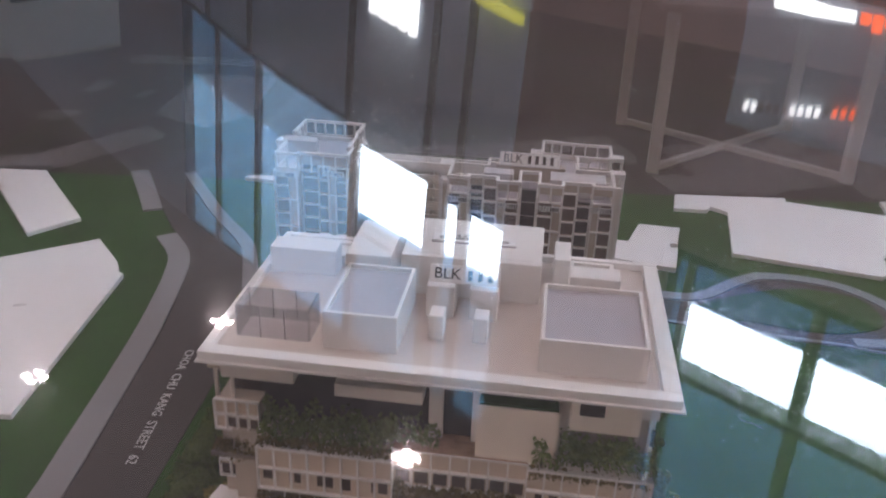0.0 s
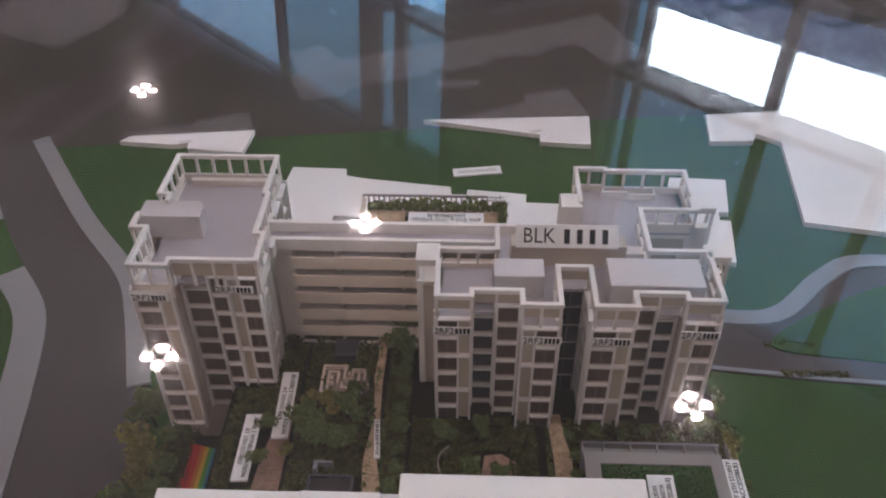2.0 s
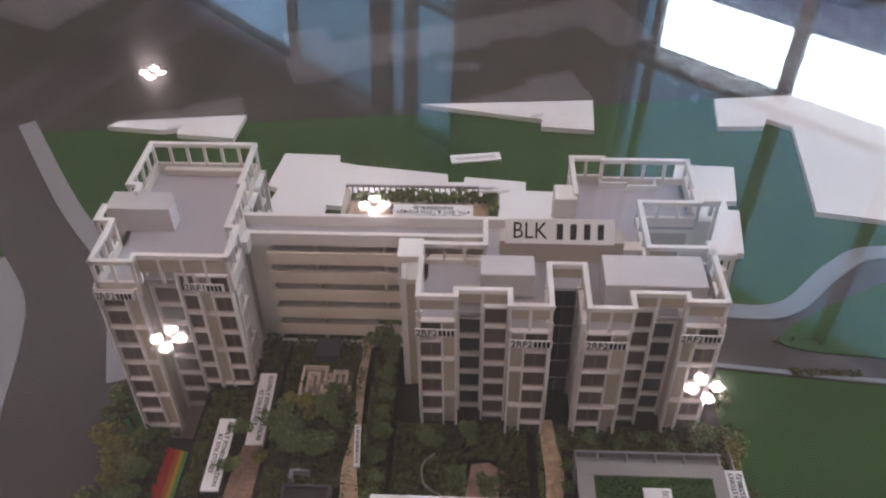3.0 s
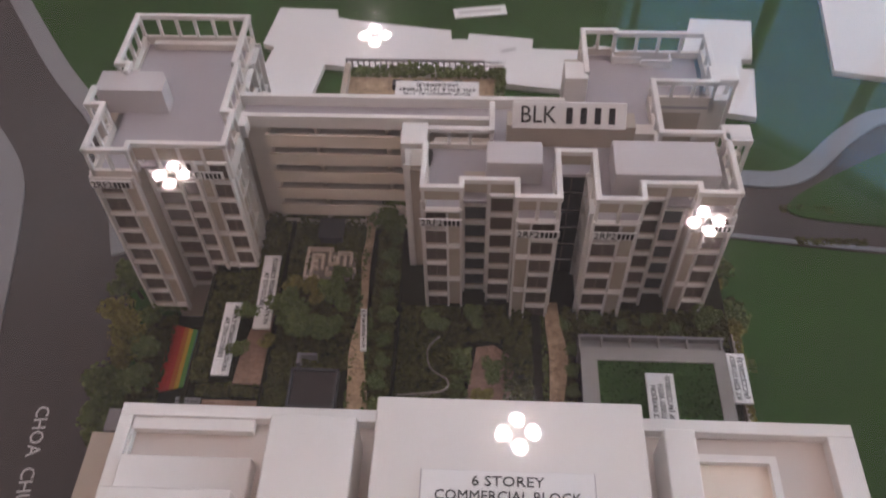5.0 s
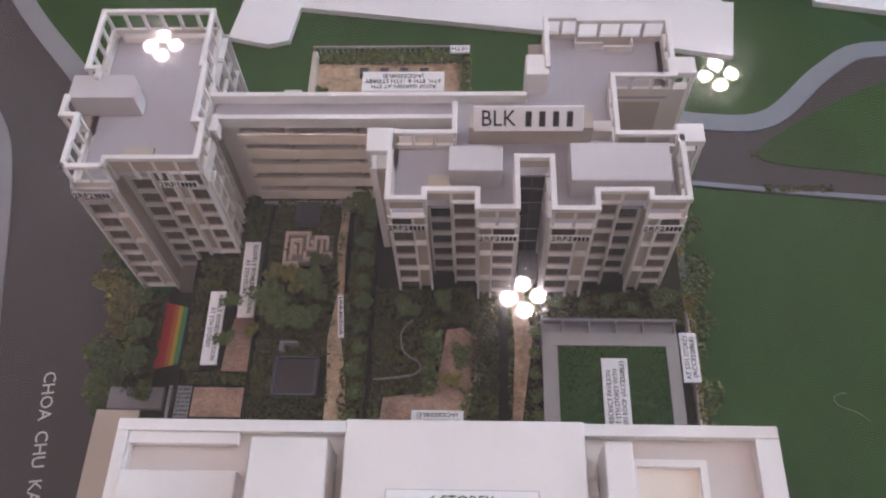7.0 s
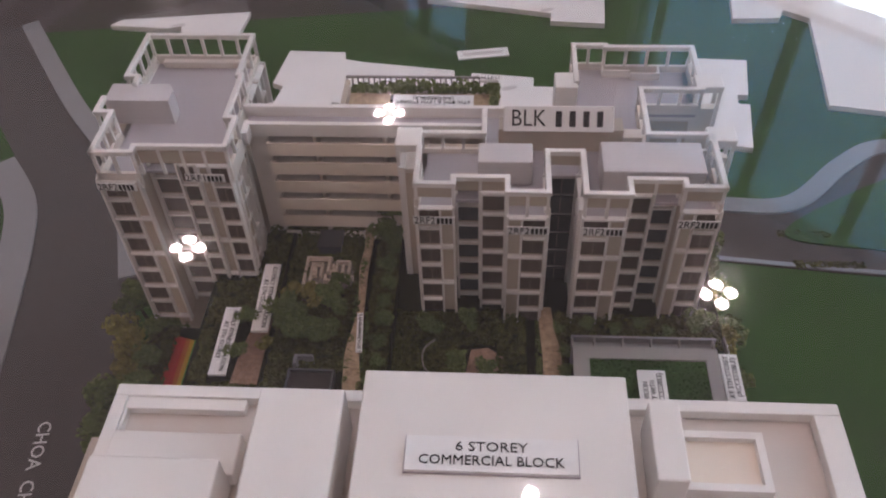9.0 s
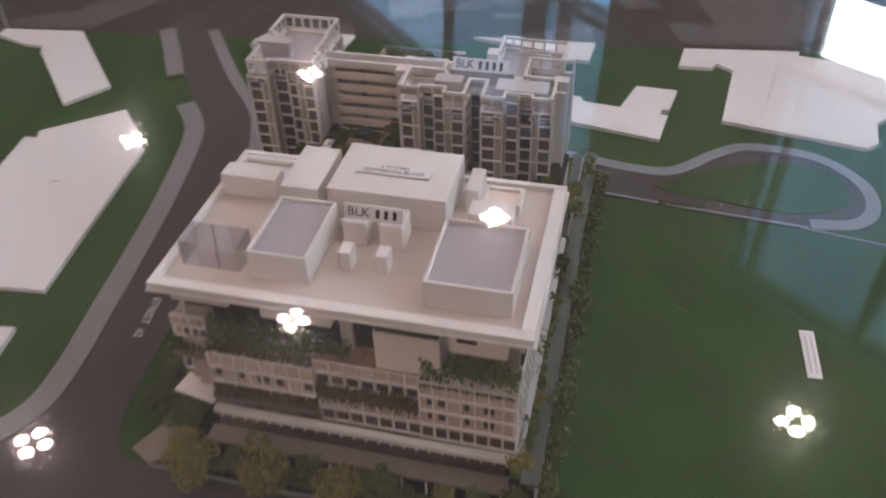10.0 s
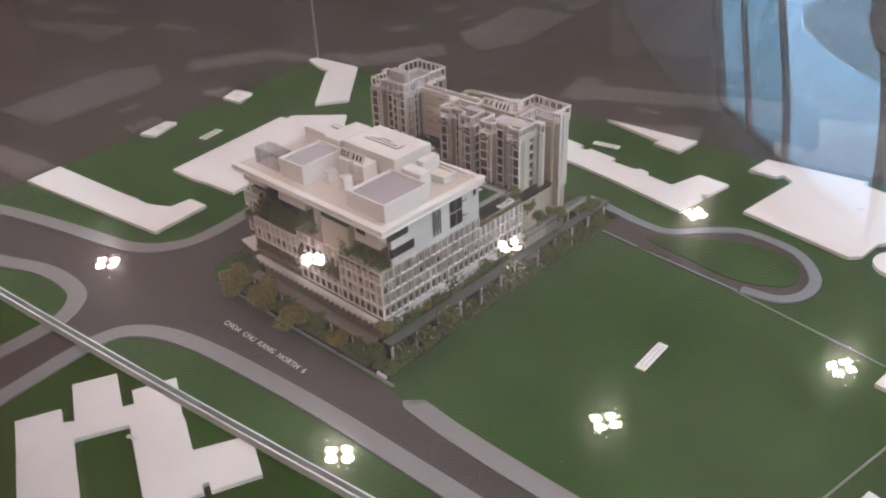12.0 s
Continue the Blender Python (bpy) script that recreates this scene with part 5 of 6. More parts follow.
bx("canopy_post", 0.001, 0.004, 0.260, 0.263, 0.0, 0.0665, SHELL, pod)
bx("canopy_post", 0.001, 0.004, 0.319, 0.323, 0.0, 0.0665, SHELL, pod)
GREENPLAY = mat("green_play_surface", (0.10, 0.30, 0.06), 0.6, var=0.1)
play = thing("play_surface", 0.038, 0.366, LOW, "rainbow striped playground surface in red orange yellow and blue", "playground")
for k, m_ in enumerate((RED, RED, RED, ORANGE, YELLOW, GREENPLAY, BLUE, BLUE)):
    x = 0.0258 + 0.0026 * k
    part("stripe", prism([(x, 0.350 + 0.0008 * k), (x + 0.0025, 0.3508 + 0.0008 * k), (x + 0.0023, 0.396 - 0.0006 * k), (x - 0.0002, 0.3965 - 0.0006 * k)], LOW, LOW + 0.0012 + 0.0004 * (k % 2)), m_, play)
# sunken skylight and low maze of cream walls
sk = thing("skylight", 0.127, 0.329, DECK, "dark glazed skylight with a pale frame", "skylight")
bx("glass", 0.1155, 0.1370, 0.3190, 0.3390, DECK, DECK + 0.005, DARKWIN_AND_SHADE, sk)
for a in ((0.1140, 0.1385, 0.3175, 0.3188), (0.1140, 0.1385, 0.3392, 0.3405), (0.1140, 0.1153, 0.3188, 0.3392), (0.1372, 0.1385, 0.3188, 0.3392)):
    bx("frame", *a, DECK, DECK + 0.0062, MULLION, sk)
mz = thing("garden_seat_walls", 0.122, 0.408, DECK, "low cream garden walls laid out like a small maze", "garden wall")
for a in ((0.1110, 0.1260, 0.4195, 0.4208), (0.1110, 0.1123, 0.3990, 0.4194), (0.1145, 0.1158, 0.4020, 0.4160), (0.1159, 0.1215, 0.4147, 0.4160), (0.1202, 0.1215, 0.4060, 0.4146), (0.1159, 0.1185, 0.4060, 0.4073),
          (0.1240, 0.1253, 0.4090, 0.4194), (0.1254, 0.1300, 0.4090, 0.4103), (0.1287, 0.1300, 0.4104, 0.4180), (0.1301, 0.1370, 0.4167, 0.4180), (0.1325, 0.1338, 0.4050, 0.4150), (0.1339, 0.1400, 0.4050, 0.4063),
          (0.1124, 0.1200, 0.3990, 0.4003), (0.1230, 0.1330, 0.4020, 0.4033), (0.1230, 0.1243, 0.4034, 0.4070), (0.1360, 0.1373, 0.4090, 0.4166), (0.1150, 0.1180, 0.4090, 0.4120), (0.1265, 0.1280, 0.4125, 0.4150)):
    bx("seat_wall", *a, DECK, DECK + 0.0058, CELLTAN, mz)
bx("seat_court", 0.1124, 0.1395, 0.4004, 0.4194, DECK, DECK + 0.0030, BROWN_AND_SHADE, mz)
bx("planter_edge", 0.1160, 0.1180, 0.3430, 0.3490, DECK, DECK + 0.007, PAVE, pod)
bx("planter_edge", 0.1180, 0.1260, 0.3475, 0.3490, DECK, DECK + 0.007, PAVE, pod)
gz = thing("garden_shelter", 0.1225, 0.4300, DECK, "small dark glazed garden shelter", "shelter")
bx("shelter_body", 0.1170, 0.1300, 0.4260, 0.4390, DECK, DECK + 0.008, MULLION, gz)
bx("shelter_roof", 0.1162, 0.1308, 0.4252, 0.4398, DECK + 0.008, DECK + 0.0090, MULLION, gz)

# pavilion with a planted roof
pv = thing("garden_pavilion", 0.297, 0.32, DECK, "grey flat-roofed pavilion with a green planted roof", "pavilion")
PZ = 0.131
bx("pavilion_body", 0.2660, 0.3290, 0.2860, 0.3450, DECK, PZ - 0.002, DARKWIN_AND_SHADE, pv)
for a in ((0.2610, 0.3330, 0.3425, 0.3500), (0.2610, 0.2690, 0.2820, 0.3424), (0.3265, 0.3330, 0.2820, 0.3424)):
    bx("roof_border", *a, PZ - 0.003, PZ, PAVILION, pv)
bx("planted_roof", 0.2690, 0.3265, 0.2820, 0.3424, PZ - 0.003, PZ - 0.0008, LAWN, pv)
bx("screen_wall", 0.2612, 0.3352, 0.3592, 0.3607, DECK, 0.1262, PAVE, pv)
bx("pergola_floor", 0.2612, 0.3340, 0.3501, 0.3591, DECK, PZ - 0.0085, PAVE, pv)
for x in (0.2612, 0.2725, 0.2870, 0.3015, 0.3160, 0.3330):
    bx("pergola_beam", x, x + 0.0010, 0.3501, 0.3591, PZ - 0.0084, PZ - 0.0050, PAVILION, pv)

# roof garden behind the link
rg = thing("roof_garden", 0.175, 0.48, DECK, "planted roof garden terrace with timber deck behind the link", "roof garden")
GZ2 = 0.176
bx("garden_block", 0.130, 0.221, 0.4635, 0.5060, 0.02, GZ2, BEIGE, rg)
bx("garden_block", 0.098, 0.130, 0.4635, 0.4900, 0.02, GZ2 - 0.020, BEIGE, rg)
bx("timber_floor", 0.1330, 0.2170, 0.4640, 0.4990, GZ2, GZ2 + 0.0015, WOODDECK, rg)
for k in range(28):
    bx("rail_slat", 0.1300 + 0.0033 * k, 0.1308 + 0.0033 * k, 0.5052, 0.5060, GZ2, GZ2 + 0.008, PAVILION, rg)
bx("guard_rail", 0.1300, 0.2215, 0.5050, 0.5062, GZ2 + 0.008, GZ2 + 0.0092, PAVILION, rg)
bx("stair_wall", 0.1300, 0.1330, 0.4640, 0.5030, GZ2, GZ2 + 0.008, BEIGE, rg)
for k in range(4):
    tx = 0.158 + 0.0115 * k
    bx("garden_table", tx, tx + 0.005, 0.4880, 0.4930, GZ2 + 0.0015, GZ2 + 0.0050, MULLION, rg)
bx("shelter", 0.112, 0.122, 0.470, 0.488, GZ2 - 0.020, GZ2 - 0.008, SHELL, rg)

tag_plate(0.1840, 0.4775, GZ2 + 0.0095, 0.0460, 0.0140, 180, ["ROOF GARDEN AT 5TH,", "6TH, 8TH & 10TH STOREY", "(ACCESSIBLE)"], "white printed tag lying on the roof garden", 0.92)
tag_plate(0.2155, 0.5015, GZ2 + 0.0095, 0.0110, 0.0050, 180, ["10TH"], "tiny white printed storey tag on the railing", 0.8)
bx("tag_block", 0.165, 0.203, 0.473, 0.483, GZ2 + 0.0015, GZ2 + 0.0095, BEIGE, rg)
tag_plate(0.0775, 0.3565, DECK + 0.006, 0.0450, 0.0090, -89, ["ADULT FITNESS STATION", "AT 5TH STOREY"], "white printed tag lying beside the fitness court", 0.9)
tag_plate(0.0935, 0.3875, DECK + 0.006, 0.0490, 0.0092, -88, ["ELDERLY FITNESS STATION", "AT 5TH STOREY"], "white printed tag lying beside the fitness court", 0.9)
tag_plate(0.1490, 0.3640, DECK + 0.0062, 0.0260, 0.0032, -85, ["LINKBRIDGE"], "narrow white printed tag on the timber path", 0.9)
tag_plate(0.2982, 0.3125, PZ + 0.0002, 0.0440, 0.0135, 90, ["PRECINCT PAVILION", "AT 5TH STOREY WITH", "GREEN ROOF (ACCESSIBLE)"], "white printed tag lying on the pavilion roof", 0.92)
tag_plate(0.3415, 0.3410, DECK + 0.0062, 0.0285, 0.0090, 90, ["AT 5TH STOREY", "(ACCESSIBLE)"], "white printed tag beside the pavilion", 0.9)
tag_plate(0.2050, 0.3068, DECK + 0.0016, 0.0280, 0.0080, 180, ["AT 3RD STOREY", "(ACCESSIBLE)"], "white printed tag on the paved court", 0.85)
tag_plate(0.0700, 0.2990, DECK + 0.0015, 0.0110, 0.0045, 180, [None], "small white printed tag on the court", 0.8)

# ---------------------------------------------------------------- covered walkways and site edge
cw = thing("covered_walkway", 0.362, 0.3, 0.0, "long dark green-grey covered walkway on slim white posts", "walkway")
bx("walkway_roof", 0.3535, 0.3680, 0.088, 0.565, 0.0350, 0.0375, MOSSROOF, cw)
for k in range(12):
    y = 0.0900 + 0.0420 * k
    bx("walkway_post", 0.3650, 0.3675, y, y + 0.0025, 0.0, 0.0350, WHITE, cw)
bx("planting_ledge", 0.3445, 0.3530, 0.088, 0.372, 0.0, 0.0360, SOIL_AND_SHADE, cw)
lw2 = thing("link_canopy", 0.350, 0.45, 0.0, "grey-green flat canopy leading to the towers", "canopy")
bx("canopy_roof", 0.3430, 0.3530, 0.3740, 0.520, 0.0560, 0.0590, MOSSROOF, lw2)
bx("canopy_fascia", 0.3530, 0.3545, 0.3740, 0.520, 0.0530, 0.0595, PAVILION, lw2)
for k in range(6):
    bx("canopy_post", 0.3450, 0.3465, 0.378 + 0.027 * k, 0.3795 + 0.027 * k, 0.0, 0.0560, SHELL, lw2)
sc = thing("street_canopy", 0.21, 0.088, 0.0, "long brown-grey canopy along the shop front", "canopy")
bx("canopy_roof", 0.0850, 0.3440, 0.0840, 0.1000, 0.0240, 0.0260, BROWN_AND_SHADE, sc)
bx("canopy_edge", 0.0850, 0.3440, 0.0825, 0.0839, 0.0235, 0.0264, BROWN_AND_SHADE, sc)
for k in range(13):
    x = 0.0900 + 0.0207 * k
    bx("canopy_post", x, x + 0.0015, 0.0850, 0.0865, 0.0, 0.0240, SHELL, sc)
kw = strip("site_kerb", [(0.035, 0.0605), (0.20, 0.0600), (0.392, 0.0640)], 0.0035, 0.0, 0.003, PAVE, "pale kerb along the site edge", "kerb")
tagged(part("site_paving", prism([(0.045, 0.066), (0.375, 0.068), (0.372, 0.60), (0.0, 0.60), (0.0, 0.30), (0.045, 0.20)], 0.0, 0.0018), SOIL_AND_SHADE), "dark planted ground round the buildings", "planting", "", "structure")
en = flat("entrance_apron", [(0.014, 0.074), (0.036, 0.062), (0.056, 0.078), (0.060, 0.100), (0.030, 0.108)], 0.0019, BROWN_AND_SHADE, "brown-grey paved entrance apron at the street corner", "paving", 0.003)
bx("street_sign", 0.3600, 0.3760, 0.0680, 0.0705, 0.0018, 0.0060, PAPER, sc)

# ---------------------------------------------------------------- foliage
def leaf_mass(rng, n, size, place):
    """Many small randomly turned leaf flakes; place(rng) gives a centre or None."""
    verts, faces = [], []
    while n:
        c = place(rng)
        if c is None:
            continue
        n -= 1
        q = Euler((rng.uniform(0, 6.3), rng.uniform(0, 6.3), rng.uniform(0, 6.3))).to_matrix()
        s = size * rng.uniform(0.5, 1.25)
        k = len(verts)
        for a, b, h in ((-1, -0.6, 0), (0.2, -0.9, 0.35), (1, 0.1, 0), (0.1, 0.9, 0.3), (-0.8, 0.6, -0.1)):
            verts.append(tuple(Vector(c) + q @ Vector((a * s, b * s, h * s))))
        faces.append((k, k + 1, k + 2, k + 3, k + 4))
    me = bpy.data.meshes.new("leaves")
    me.from_pydata(verts, [], faces)
    return me


def crown_mesh(seed, material, rx, rz, n, size):
    """An uneven crown made of a few lobes of flakes, with gaps between them."""
    rng = random.Random(seed)
    lobes = [(rng.uniform(-0.55, 0.55) * rx, rng.uniform(-0.55, 0.55) * rx, rng.uniform(0.35, 1.35) * rz, rng.uniform(0.38, 0.62)) for _ in range(9)]

    def place(r):
        x, y, z, f = lobes[r.randrange(len(lobes))]
        v = Vector((r.gauss(0, 1), r.gauss(0, 1), r.gauss(0, 1))).normalized() * (r.uniform(0.55, 1.0) * f)
        return (x + v.x * rx, y + v.y * rx, z + v.z * rz)
    me = leaf_mass(rng, n, size, place)
    me.materials.append(material)
    return me


def trunk_mesh(seed, h, r, rx):
    """A tapered trunk with a few limbs reaching into the crown."""
    rng = random.Random(seed)
    bm = bmesh.new()
    limbs = [(Vector((0, 0, 0)), Vector((rng.uniform(-1, 1) * 0.001, rng.uniform(-1, 1) * 0.001, h)), r, r * 0.6)]
    for k in range(5):
        a = k * 1.26 + rng.uniform(-0.4, 0.4)
        limbs.append((Vector((0, 0, h * rng.uniform(0.75, 0.98))), Vector((math.cos(a) * rx * 0.6, math.sin(a) * rx * 0.6, h + rx * rng.uniform(0.5, 1.0))), r * 0.5, r * 0.2))
    for a, b, ra, rb_ in limbs:
        m = Matrix.Translation((a + b) / 2) @ (b - a).to_track_quat("Z", "Y").to_matrix().to_4x4()
        bmesh.ops.create_cone(bm, cap_ends=True, segments=6, radius1=ra, radius2=rb_, depth=(b - a).length, matrix=m)
    me = bpy.data.meshes.new("trunk")
    bm.to_mesh(me)
    bm.free()
    me.materials.append(BARK)
    return me


TREE_KINDS = {}
for key, m_, rx, rz, h, n, size in (("dark", LEAF, 0.0150, 0.0110, 0.013, 1150, 0.0012), ("dark2", LEAF, 0.0130, 0.0125, 0.015, 1050, 0.0012),
                                    ("yellow", LEAFY, 0.0155, 0.0110, 0.005, 2000, 0.0010), ("yellow3", LEAFY, 0.0150, 0.0118, 0.005, 2000, 0.0010), ("yellow2", LEAFY, 0.0125, 0.0105, 0.012, 950, 0.0012), ("small", LEAF, 0.0085, 0.0065, 0.008, 560, 0.0011)):
    TREE_KINDS[key] = (crown_mesh(len(TREE_KINDS) + 11, m_, rx, rz, n, size), trunk_mesh(len(TREE_KINDS) + 31, h, 0.0012, rx), h)
TREE_LABEL = {"dark": "round dark green model tree with foam foliage", "dark2": "tall dark green model tree with foam foliage", "yellow": "round yellow-green model tree with foam foliage", "yellow3": "large round yellow-green model tree with foam foliage",
              "yellow2": "small yellow-green model tree with foam foliage", "small": "small bushy dark green model tree"}
rt = random.Random(3)


def tree(kind, x, y, z=0.0, s=1.0):
    crown, trunk, h = TREE_KINDS[kind]
    t = thing("model_tree", x, y, z, TREE_LABEL[kind], "tree", "model trees")
    t.rotation_euler = (0, 0, rt.uniform(0, 6.3))
    t.scale = (s, s, s * rt.uniform(0.9, 1.12))
    a = new("trunk", trunk)
    a.parent = t
    b = new("crown", crown)
    b.parent, b.location = t, (0, 0, h * 0.85)


# along the shop front
for k, x in enumerate((0.080, 0.145, 0.208, 0.292)):
    tree(("yellow", "yellow3", "yellow", "yellow2")[k], x, 0.0640, 0.0018, (1.75, 1.80, 1.70, 1.2)[k])
for k, x in enumerate((0.112, 0.177, 0.240, 0.262, 0.318, 0.348, 0.362)):
    tree(("dark2", "dark", "dark", "small", "dark", "dark2", "dark")[k], x, 0.0750 + 0.003 * (k % 2), 0.0018, 0.82 + 0.14 * (k % 3))
# west side of the commercial block
for k in range(9):
    tree(("dark2", "dark", "yellow2")[k % 3], 0.052 - 0.0022 * (k % 3) - 0.0025 * k, 0.118 + 0.0205 * k, 0.0018, 0.85 + 0.1 * (k % 3))
# west side of the podium
for k, (x, y, s) in enumerate(((-0.026, 0.455, 1.15), (-0.022, 0.428, 1.2), (-0.014, 0.402, 1.1), (-0.018, 0.374, 1.25), (-0.008, 0.348, 1.2), (-0.002, 0.415, 0.9), (0.000, 0.384, 1.0), (-0.026, 0.352, 0.9), (0.003, 0.440, 0.8))):
    tree(("dark", "yellow2", "yellow2", "dark2")[k % 4], x, y, 0.012, s)
for k, (x, y) in enumerate(((0.016, 0.396), (0.018, 0.372), (0.020, 0.350), (0.026, 0.334))):
    tree("small", x, y, LOW, 0.9 + 0.15 * (k % 3))
# along the covered walkway
for k in range(17):
    tree("small" if k % 4 else "yellow2", 0.3495 + 0.001 * (k % 2), 0.097 + 0.0168 * k, 0.0360, 1.12 + 0.18 * (k % 3) if k % 4 else 0.9)
for k in range(16):
    tree(("small", "small", "yellow2", "small", "dark2")[k % 5], 0.3715 + 0.0018 * (k % 3), 0.083 + 0.0305 * k, 0.0018, (0.95, 1.1, 0.65, 1.25, 0.65)[k % 5])
for k in range(11):
    tree("small", 0.3700 + 0.0012 * (k % 2), 0.100 + 0.0425 * k, 0.0018, 1.75 + 0.2 * (k % 3))
for x, y, z, s, kd in ((0.346, 0.384, 0.085, 0.75, "yellow2"), (0.340, 0.398, 0.085, 0.7, "dark2"), (0.331, 0.378, DECK, 0.5, "dark"), (0.352, 0.402, 0.060, 0.85, "dark"), (0.349, 0.430, 0.060, 0.7, "yellow2"),
                       (0.350, 0.455, 0.045, 0.8, "dark2"), (0.353, 0.530, 0.002, 1.5, "dark2"), (0.358, 0.556, 0.002, 1.3, "dark"), (0.346, 0.500, 0.03, 0.9, "dark")):
    tree(kd, x, y, z, s)
# garden trees on the podium
for k, (x, y, s) in enumerate(((0.108, 0.372, 0.80), (0.120, 0.383, 0.72), (0.131, 0.380, 0.78), (0.117, 0.363, 0.78), (0.129, 0.362, 0.66), (0.106, 0.392, 0.5), (0.134, 0.398, 0.45), (0.0855, 0.372, 0.42), (0.0850, 0.350, 0.40), (0.0975, 0.356, 0.40),
                               (0.206, 0.372, 0.5), (0.216, 0.340, 0.52), (0.187, 0.370, 0.5), (0.212, 0.325, 0.45), (0.158, 0.447, 0.85), (0.157, 0.434, 0.75))):
    tree(("dark", "yellow2", "dark2", "dark")[k % 4], x, y, DECK, s)
for k in range(11):
    tree("small", 0.1595 + 0.0015 * (k % 2), 0.305 + 0.0135 * k, DECK, 0.55 + 0.08 * (k % 3))
for k in range(5):
    tree("small", 0.2585, 0.307 + 0.012 * k, DECK, 0.5 + 0.06 * (k % 2))
for k in range(6):
    tree("small", 0.256 + 0.0145 * k, 0.372 + 0.003 * (k % 2), DECK, 0.45 + 0.1 * (k % 2))


def shrubs(name, rects, z, h, density, label, material=HEDGE, size=0.0013, seed=1, droop=0.0):
    """Uncountable low planting over the given rectangles."""
    rng = random.Random(seed)
    areas = [max(1e-9, (a[1] - a[0]) * (a[3] - a[2])) for a in rects]
    total = sum(areas)

    def place(r):
        x0, x1, y0, y1 = r.choices(rects, areas)[0]
        x, y = r.uniform(x0, x1), r.uniform(y0, y1)
        lump = 0.5 + 0.5 * noise.noise(Vector((x * 110, y * 110, z * 50))) + 0.35 * noise.noise(Vector((x * 330, y * 330, 7.0)))
        bumpy = 0.12 + 1.15 * max(0.0, lump)
        return (x, y, z + r.random() ** 0.6 * h * bumpy - droop * r.random() ** 1.5 * max(0.0, 0.4 + lump) * (y < y0 + 0.003))
    me = leaf_mass(rng, int(total * density), size, place)
    me.materials.append(material)
    ob = new(name, me)
    return tagged(ob, label, "planting", "", "stuff")


shrubs("terrace_shrubs", [(0.1000, 0.1860, 0.0990, 0.1210), (0.1860, 0.2150, 0.1060, 0.1210)], 0.1205, 0.0245, 1.5e6, "dark bushy planting along the upper terrace", LEAF, 0.0013, 2)
shrubs("terrace_shrubs", [(0.2900, 0.3470, 0.1000, 0.1170), (0.2740, 0.2900, 0.0990, 0.1030)], TOPG + 0.0006, 0.0200, 1.6e6, "dark bushy planting along the upper terrace", LEAF, 0.0013, 3)
shrubs("terrace_hedge", [(0.099, 0.187, 0.0975, 0.1015), (0.273, 0.347, 0.0975, 0.1015)], 0.1230, 0.0060, 3.0e6, "brownish trailing plants along the terrace edge", OLIVE, 0.0010, 4, 0.004)
shrubs("ledge_plants", [(0.0965, 0.1865, 0.0945, 0.1020)], 0.0720, 0.0130, 3.4e6, "olive-brown trailing plants hanging from the planted ledge", OLIVE, 0.0011, 5, 0.011)
shrubs("ledge_plants", [(0.1880, 0.2715, 0.0965, 0.1020)], 0.0945, 0.0115, 5.0e6, "olive-brown trailing plants hanging from the planted ledge", OLIVE, 0.0011, 6, 0.015)
shrubs("ledge_plants", [(0.0660, 0.0970, 0.1030, 0.1100)], 0.1080, 0.0110, 3.2e6, "olive-brown trailing plants hanging from the planted ledge", OLIVE, 0.0011, 7, 0.009)
shrubs("ground_shrubs", [(0.060, 0.340, 0.0660, 0.0800)], 0.0018, 0.0110, 1.5e6, "dark green shrubs in front of the shop front", LEAF, 0.0012, 8)
shrubs("ground_shrubs", [(0.030, 0.062, 0.100, 0.290)], 0.0018, 0.0120, 1.0e6, "dark green shrubs beside the road", LEAF, 0.0012, 9)
shrubs("ground_shrubs", [(0.3690, 0.3775, 0.070, 0.565)], 0.0018, 0.0110, 1.4e6, "dark green shrubs along the covered walkway", LEAF, 0.0012, 10)
shrubs("ledge_plants", [(0.3450, 0.3535, 0.090, 0.372)], 0.0360, 0.0100, 1.6e6, "green planting on the ledge above the walkway", LEAF, 0.0013, 11)
shrubs("path_edge_plants", [(0.1435, 0.1462, 0.288, 0.456), (0.1505, 0.1530, 0.288, 0.380)], DECK + 0.003, 0.0045, 1.3e6, "trailing plants overlapping the timber path", LEAF, 0.0012, 21)
shrubs("path_edge_plants", [(0.2435, 0.2462, 0.288, 0.380), (0.2515, 0.2540, 0.288, 0.380), (0.196, 0.206, 0.32, 0.358), (0.217, 0.226, 0.295, 0.325)], DECK, 0.0040, 9.0e5, "trailing plants overlapping the paving", LEAF, 0.0012, 22)
shrubs("garden_bed", [(0.1015, 0.1425, 0.291, 0.3170), (0.1015, 0.1135, 0.317, 0.458), (0.1140, 0.1425, 0.342, 0.392), (0.1140, 0.1420, 0.420, 0.458), (0.1360, 0.1425, 0.392, 0.42)], DECK, 0.0065, 2.0e6, "dense dark green planting bed on the podium", HEDGE, 0.0011, 12)
shrubs("garden_bed", [(0.1515, 0.1650, 0.291, 0.455)], DECK, 0.0085, 2.0e6, "dense dark green hedge beside the timber path", HEDGE, 0.0011, 13)
shrubs("garden_bed", [(0.2230, 0.2380, 0.291, 0.381), (0.2030, 0.2235, 0.362, 0.385), (0.1675, 0.1730, 0.291, 0.319)], DECK, 0.0060, 1.5e6, "dark green hedges on the podium", HEDGE, 0.0011, 14)
shrubs("podium_lawn", [(0.1675, 0.2030, 0.319, 0.385)], DECK, 0.0020, 2.0e6, "short dark green lawn on the podium", HEDGE, 0.0009, 26)
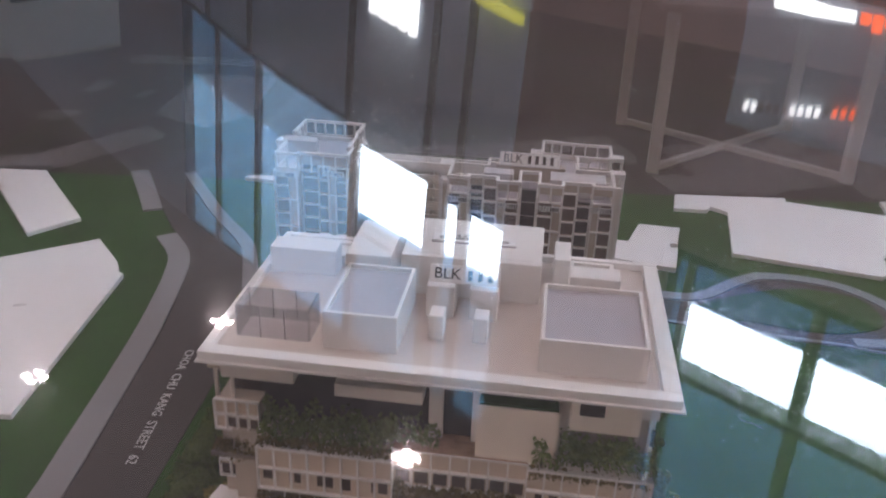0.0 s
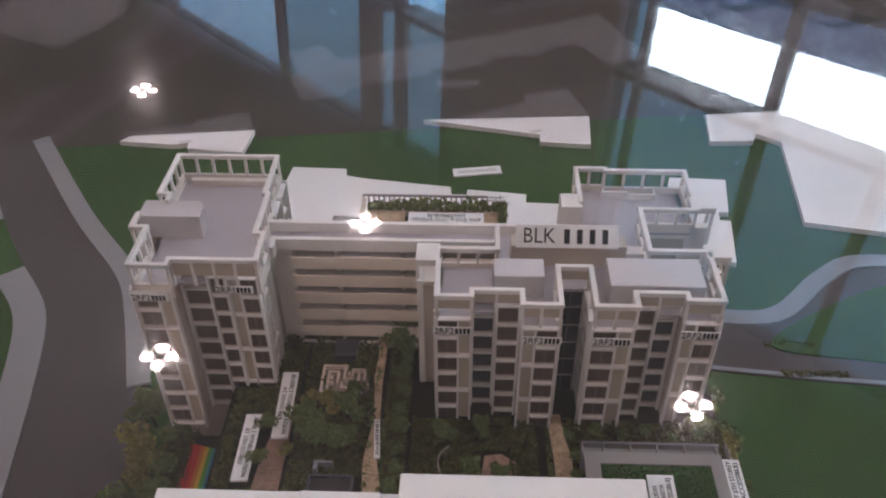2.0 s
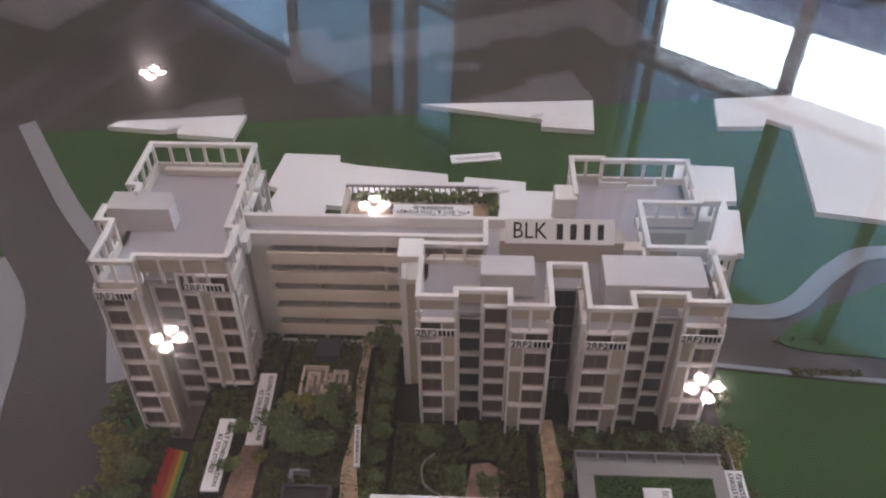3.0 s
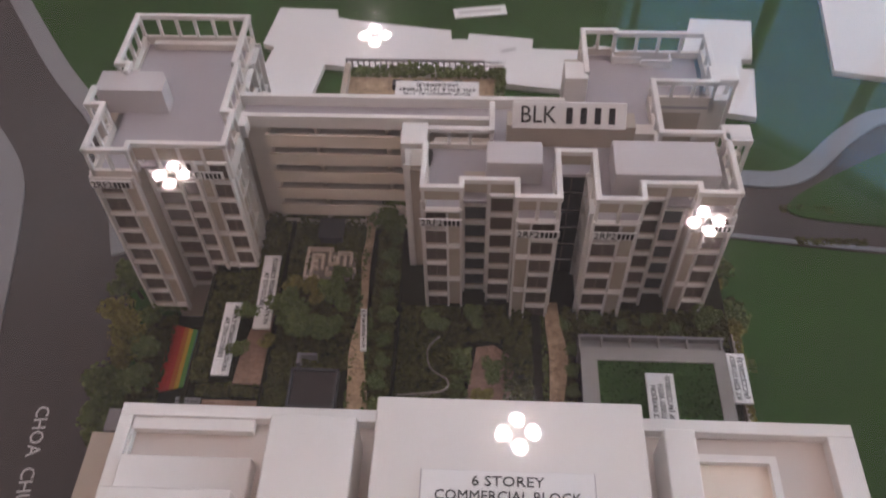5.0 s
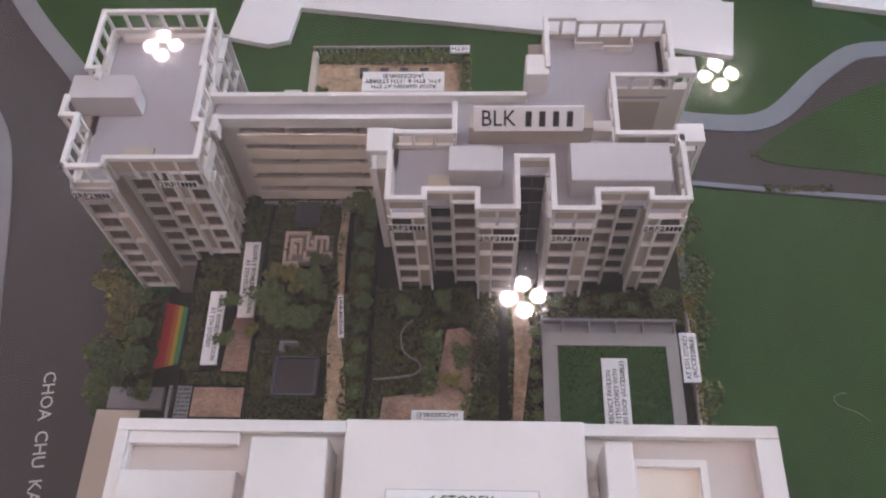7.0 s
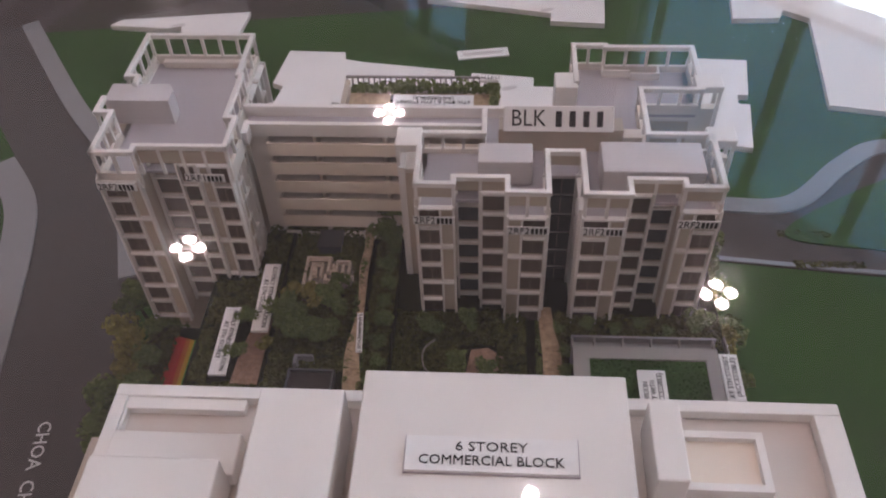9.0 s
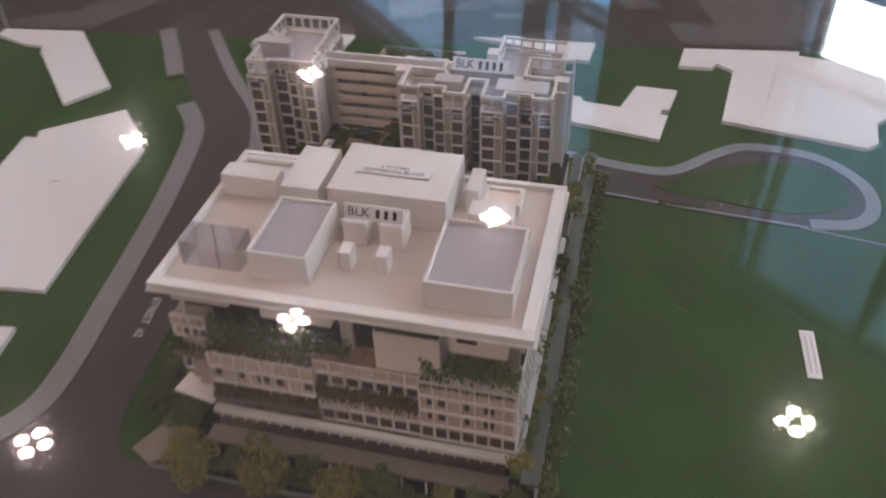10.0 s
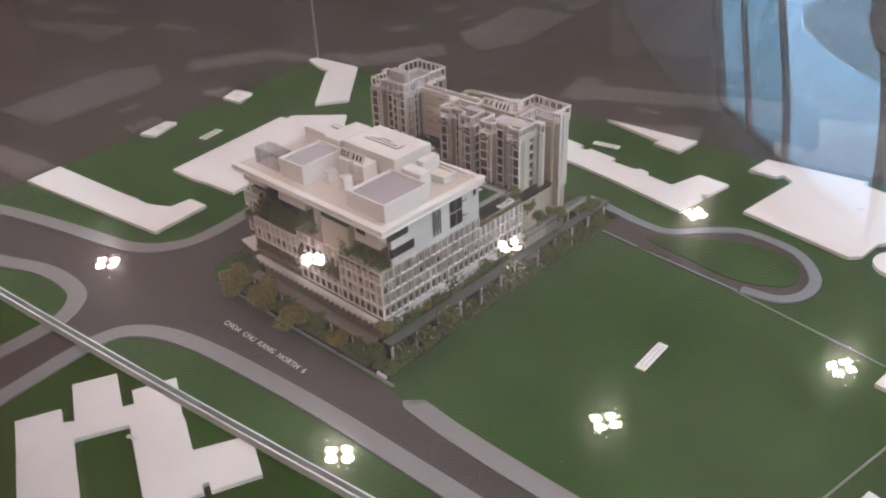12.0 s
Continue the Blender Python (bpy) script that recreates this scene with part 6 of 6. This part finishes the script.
shrubs("garden_bed", [(0.2540, 0.2600, 0.291, 0.385), (0.2600, 0.3420, 0.3620, 0.3820)], DECK, 0.0065, 1.6e6, "dark green planting round the pavilion", HEDGE, 0.0011, 15)
shrubs("garden_bed", [(0.0625, 0.0985, 0.376, 0.4030), (0.0840, 0.0985, 0.403, 0.458), (0.0620, 0.0705, 0.332, 0.376), (0.0660, 0.0985, 0.3250, 0.3310)], DECK, 0.0065, 1.6e6, "dark green planting beside the tower", HEDGE, 0.0011, 16)
shrubs("garden_bed", [(0.0110, 0.0285, 0.335, 0.402), (0.0520, 0.0585, 0.337, 0.402)], LOW, 0.0080, 1.5e6, "dark green planting round the playground", HEDGE, 0.0011, 17)
shrubs("roof_hedge", [(0.1330, 0.2200, 0.4990, 0.5055), (0.2160, 0.2215, 0.4700, 0.5050), (0.1335, 0.1400, 0.4640, 0.4800)], 0.176, 0.0080, 1.8e6, "green hedge round the roof garden terrace", LEAF, 0.0013, 18)
shrubs("roof_hedge", [(0.0990, 0.1110, 0.4680, 0.4880), (0.1225, 0.1290, 0.468, 0.488)], 0.156, 0.0080, 1.8e6, "green hedge on the lower roof terrace", LEAF, 0.0013, 19)
shrubs("verge_plants", [(0.445, 0.498, 0.5265, 0.5330), (0.440, 0.480, 0.558, 0.565)], 0.0012, 0.0022, 8.0e5, "low green planting along the loop road", HEDGE, 0.0012, 20)


shrubs("podium_edge_plants", [(0.3455, 0.3485, 0.282, 0.372)], GZ + 3 * ROW + 0.0006, 0.0026, 3.0e6, "green trailing plants along the podium edge", LEAFY, 0.0010, 24)
shrubs("ground_shrubs", [(-0.004, 0.034, 0.115, 0.300), (-0.012, 0.0, 0.18, 0.40)], 0.0018, 0.0130, 9.0e5, "dark green shrubs beside the road", LEAF, 0.0012, 25)
for k in range(7):
    tree(("dark", "dark2", "small")[k % 3], 0.022 - 0.003 * k, 0.128 + 0.026 * k, 0.0018, 0.85 + 0.12 * (k % 3))

# small palm on the terrace
pm = thing("model_palm", 0.2800, 0.1000, TOPG + 0.0006, "small dark green model palm on the terrace", "palm")
bar(Vector((0.2800, 0.1000, TOPG + 0.0006)), Vector((0.2803, 0.0998, TOPG + 0.011)), 0.0007, "trunk", BARK, pm)
for k in range(9):
    a = k * 0.698
    bm = bmesh.new()
    d, n = Vector((math.cos(a), math.sin(a), 0)), Vector((-math.sin(a), math.cos(a), 0))
    rows = []
    for s_ in range(5):
        q = s_ / 4
        c = Vector((0.2803, 0.0998, TOPG + 0.011 + 0.0030 * q - 0.0058 * q * q)) + d * (0.0075 * q)
        wv = n * (0.0009 * (1 - q) ** 0.6 + 0.0001)
        rows.append((bm.verts.new(c - wv), bm.verts.new(c + Vector((0, 0, 0.0003))), bm.verts.new(c + wv)))
    for (a0, a1, a2), (b0, b1, b2) in zip(rows[:-1], rows[1:]):
        bm.faces.new((a0, a1, b1, b0))
        bm.faces.new((a1, a2, b2, b1))
    part("frond", bm, LEAF, pm)

shrubs("roof_grass", [(0.2695, 0.3260, 0.2825, 0.3420)], PZ - 0.0008, 0.0012, 1.1e6, "short bright green grass on the pavilion roof", GRASS, 0.0007, 23)

# loose thread lying on the lawn
cu = bpy.data.curves.new("loose_thread", "CURVE")
cu.dimensions, cu.bevel_depth, cu.bevel_resolution = "3D", 0.00022, 1
sp = cu.splines.new("NURBS")
sp.points.add(6)
for p, (x, y, z) in zip(sp.points, ((0.4745, 0.3660, 0.0005), (0.4655, 0.3650, 0.0012), (0.4635, 0.3600, 0.0010), (0.4700, 0.3545, 0.0006), (0.4760, 0.3540, 0.0012), (0.4820, 0.3500, 0.0008), (0.4855, 0.3465, 0.0004))):
    p.co = (x, y, z, 1)
sp.use_endpoint_u = True
tmp = bpy.data.objects.new("loose_thread", cu)
me = bpy.data.meshes.new_from_object(tmp)
bpy.data.objects.remove(tmp)
me.materials.append(PAVE)
tagged(new("loose_thread", me), "pale curly loose thread lying on the lawn", "thread")
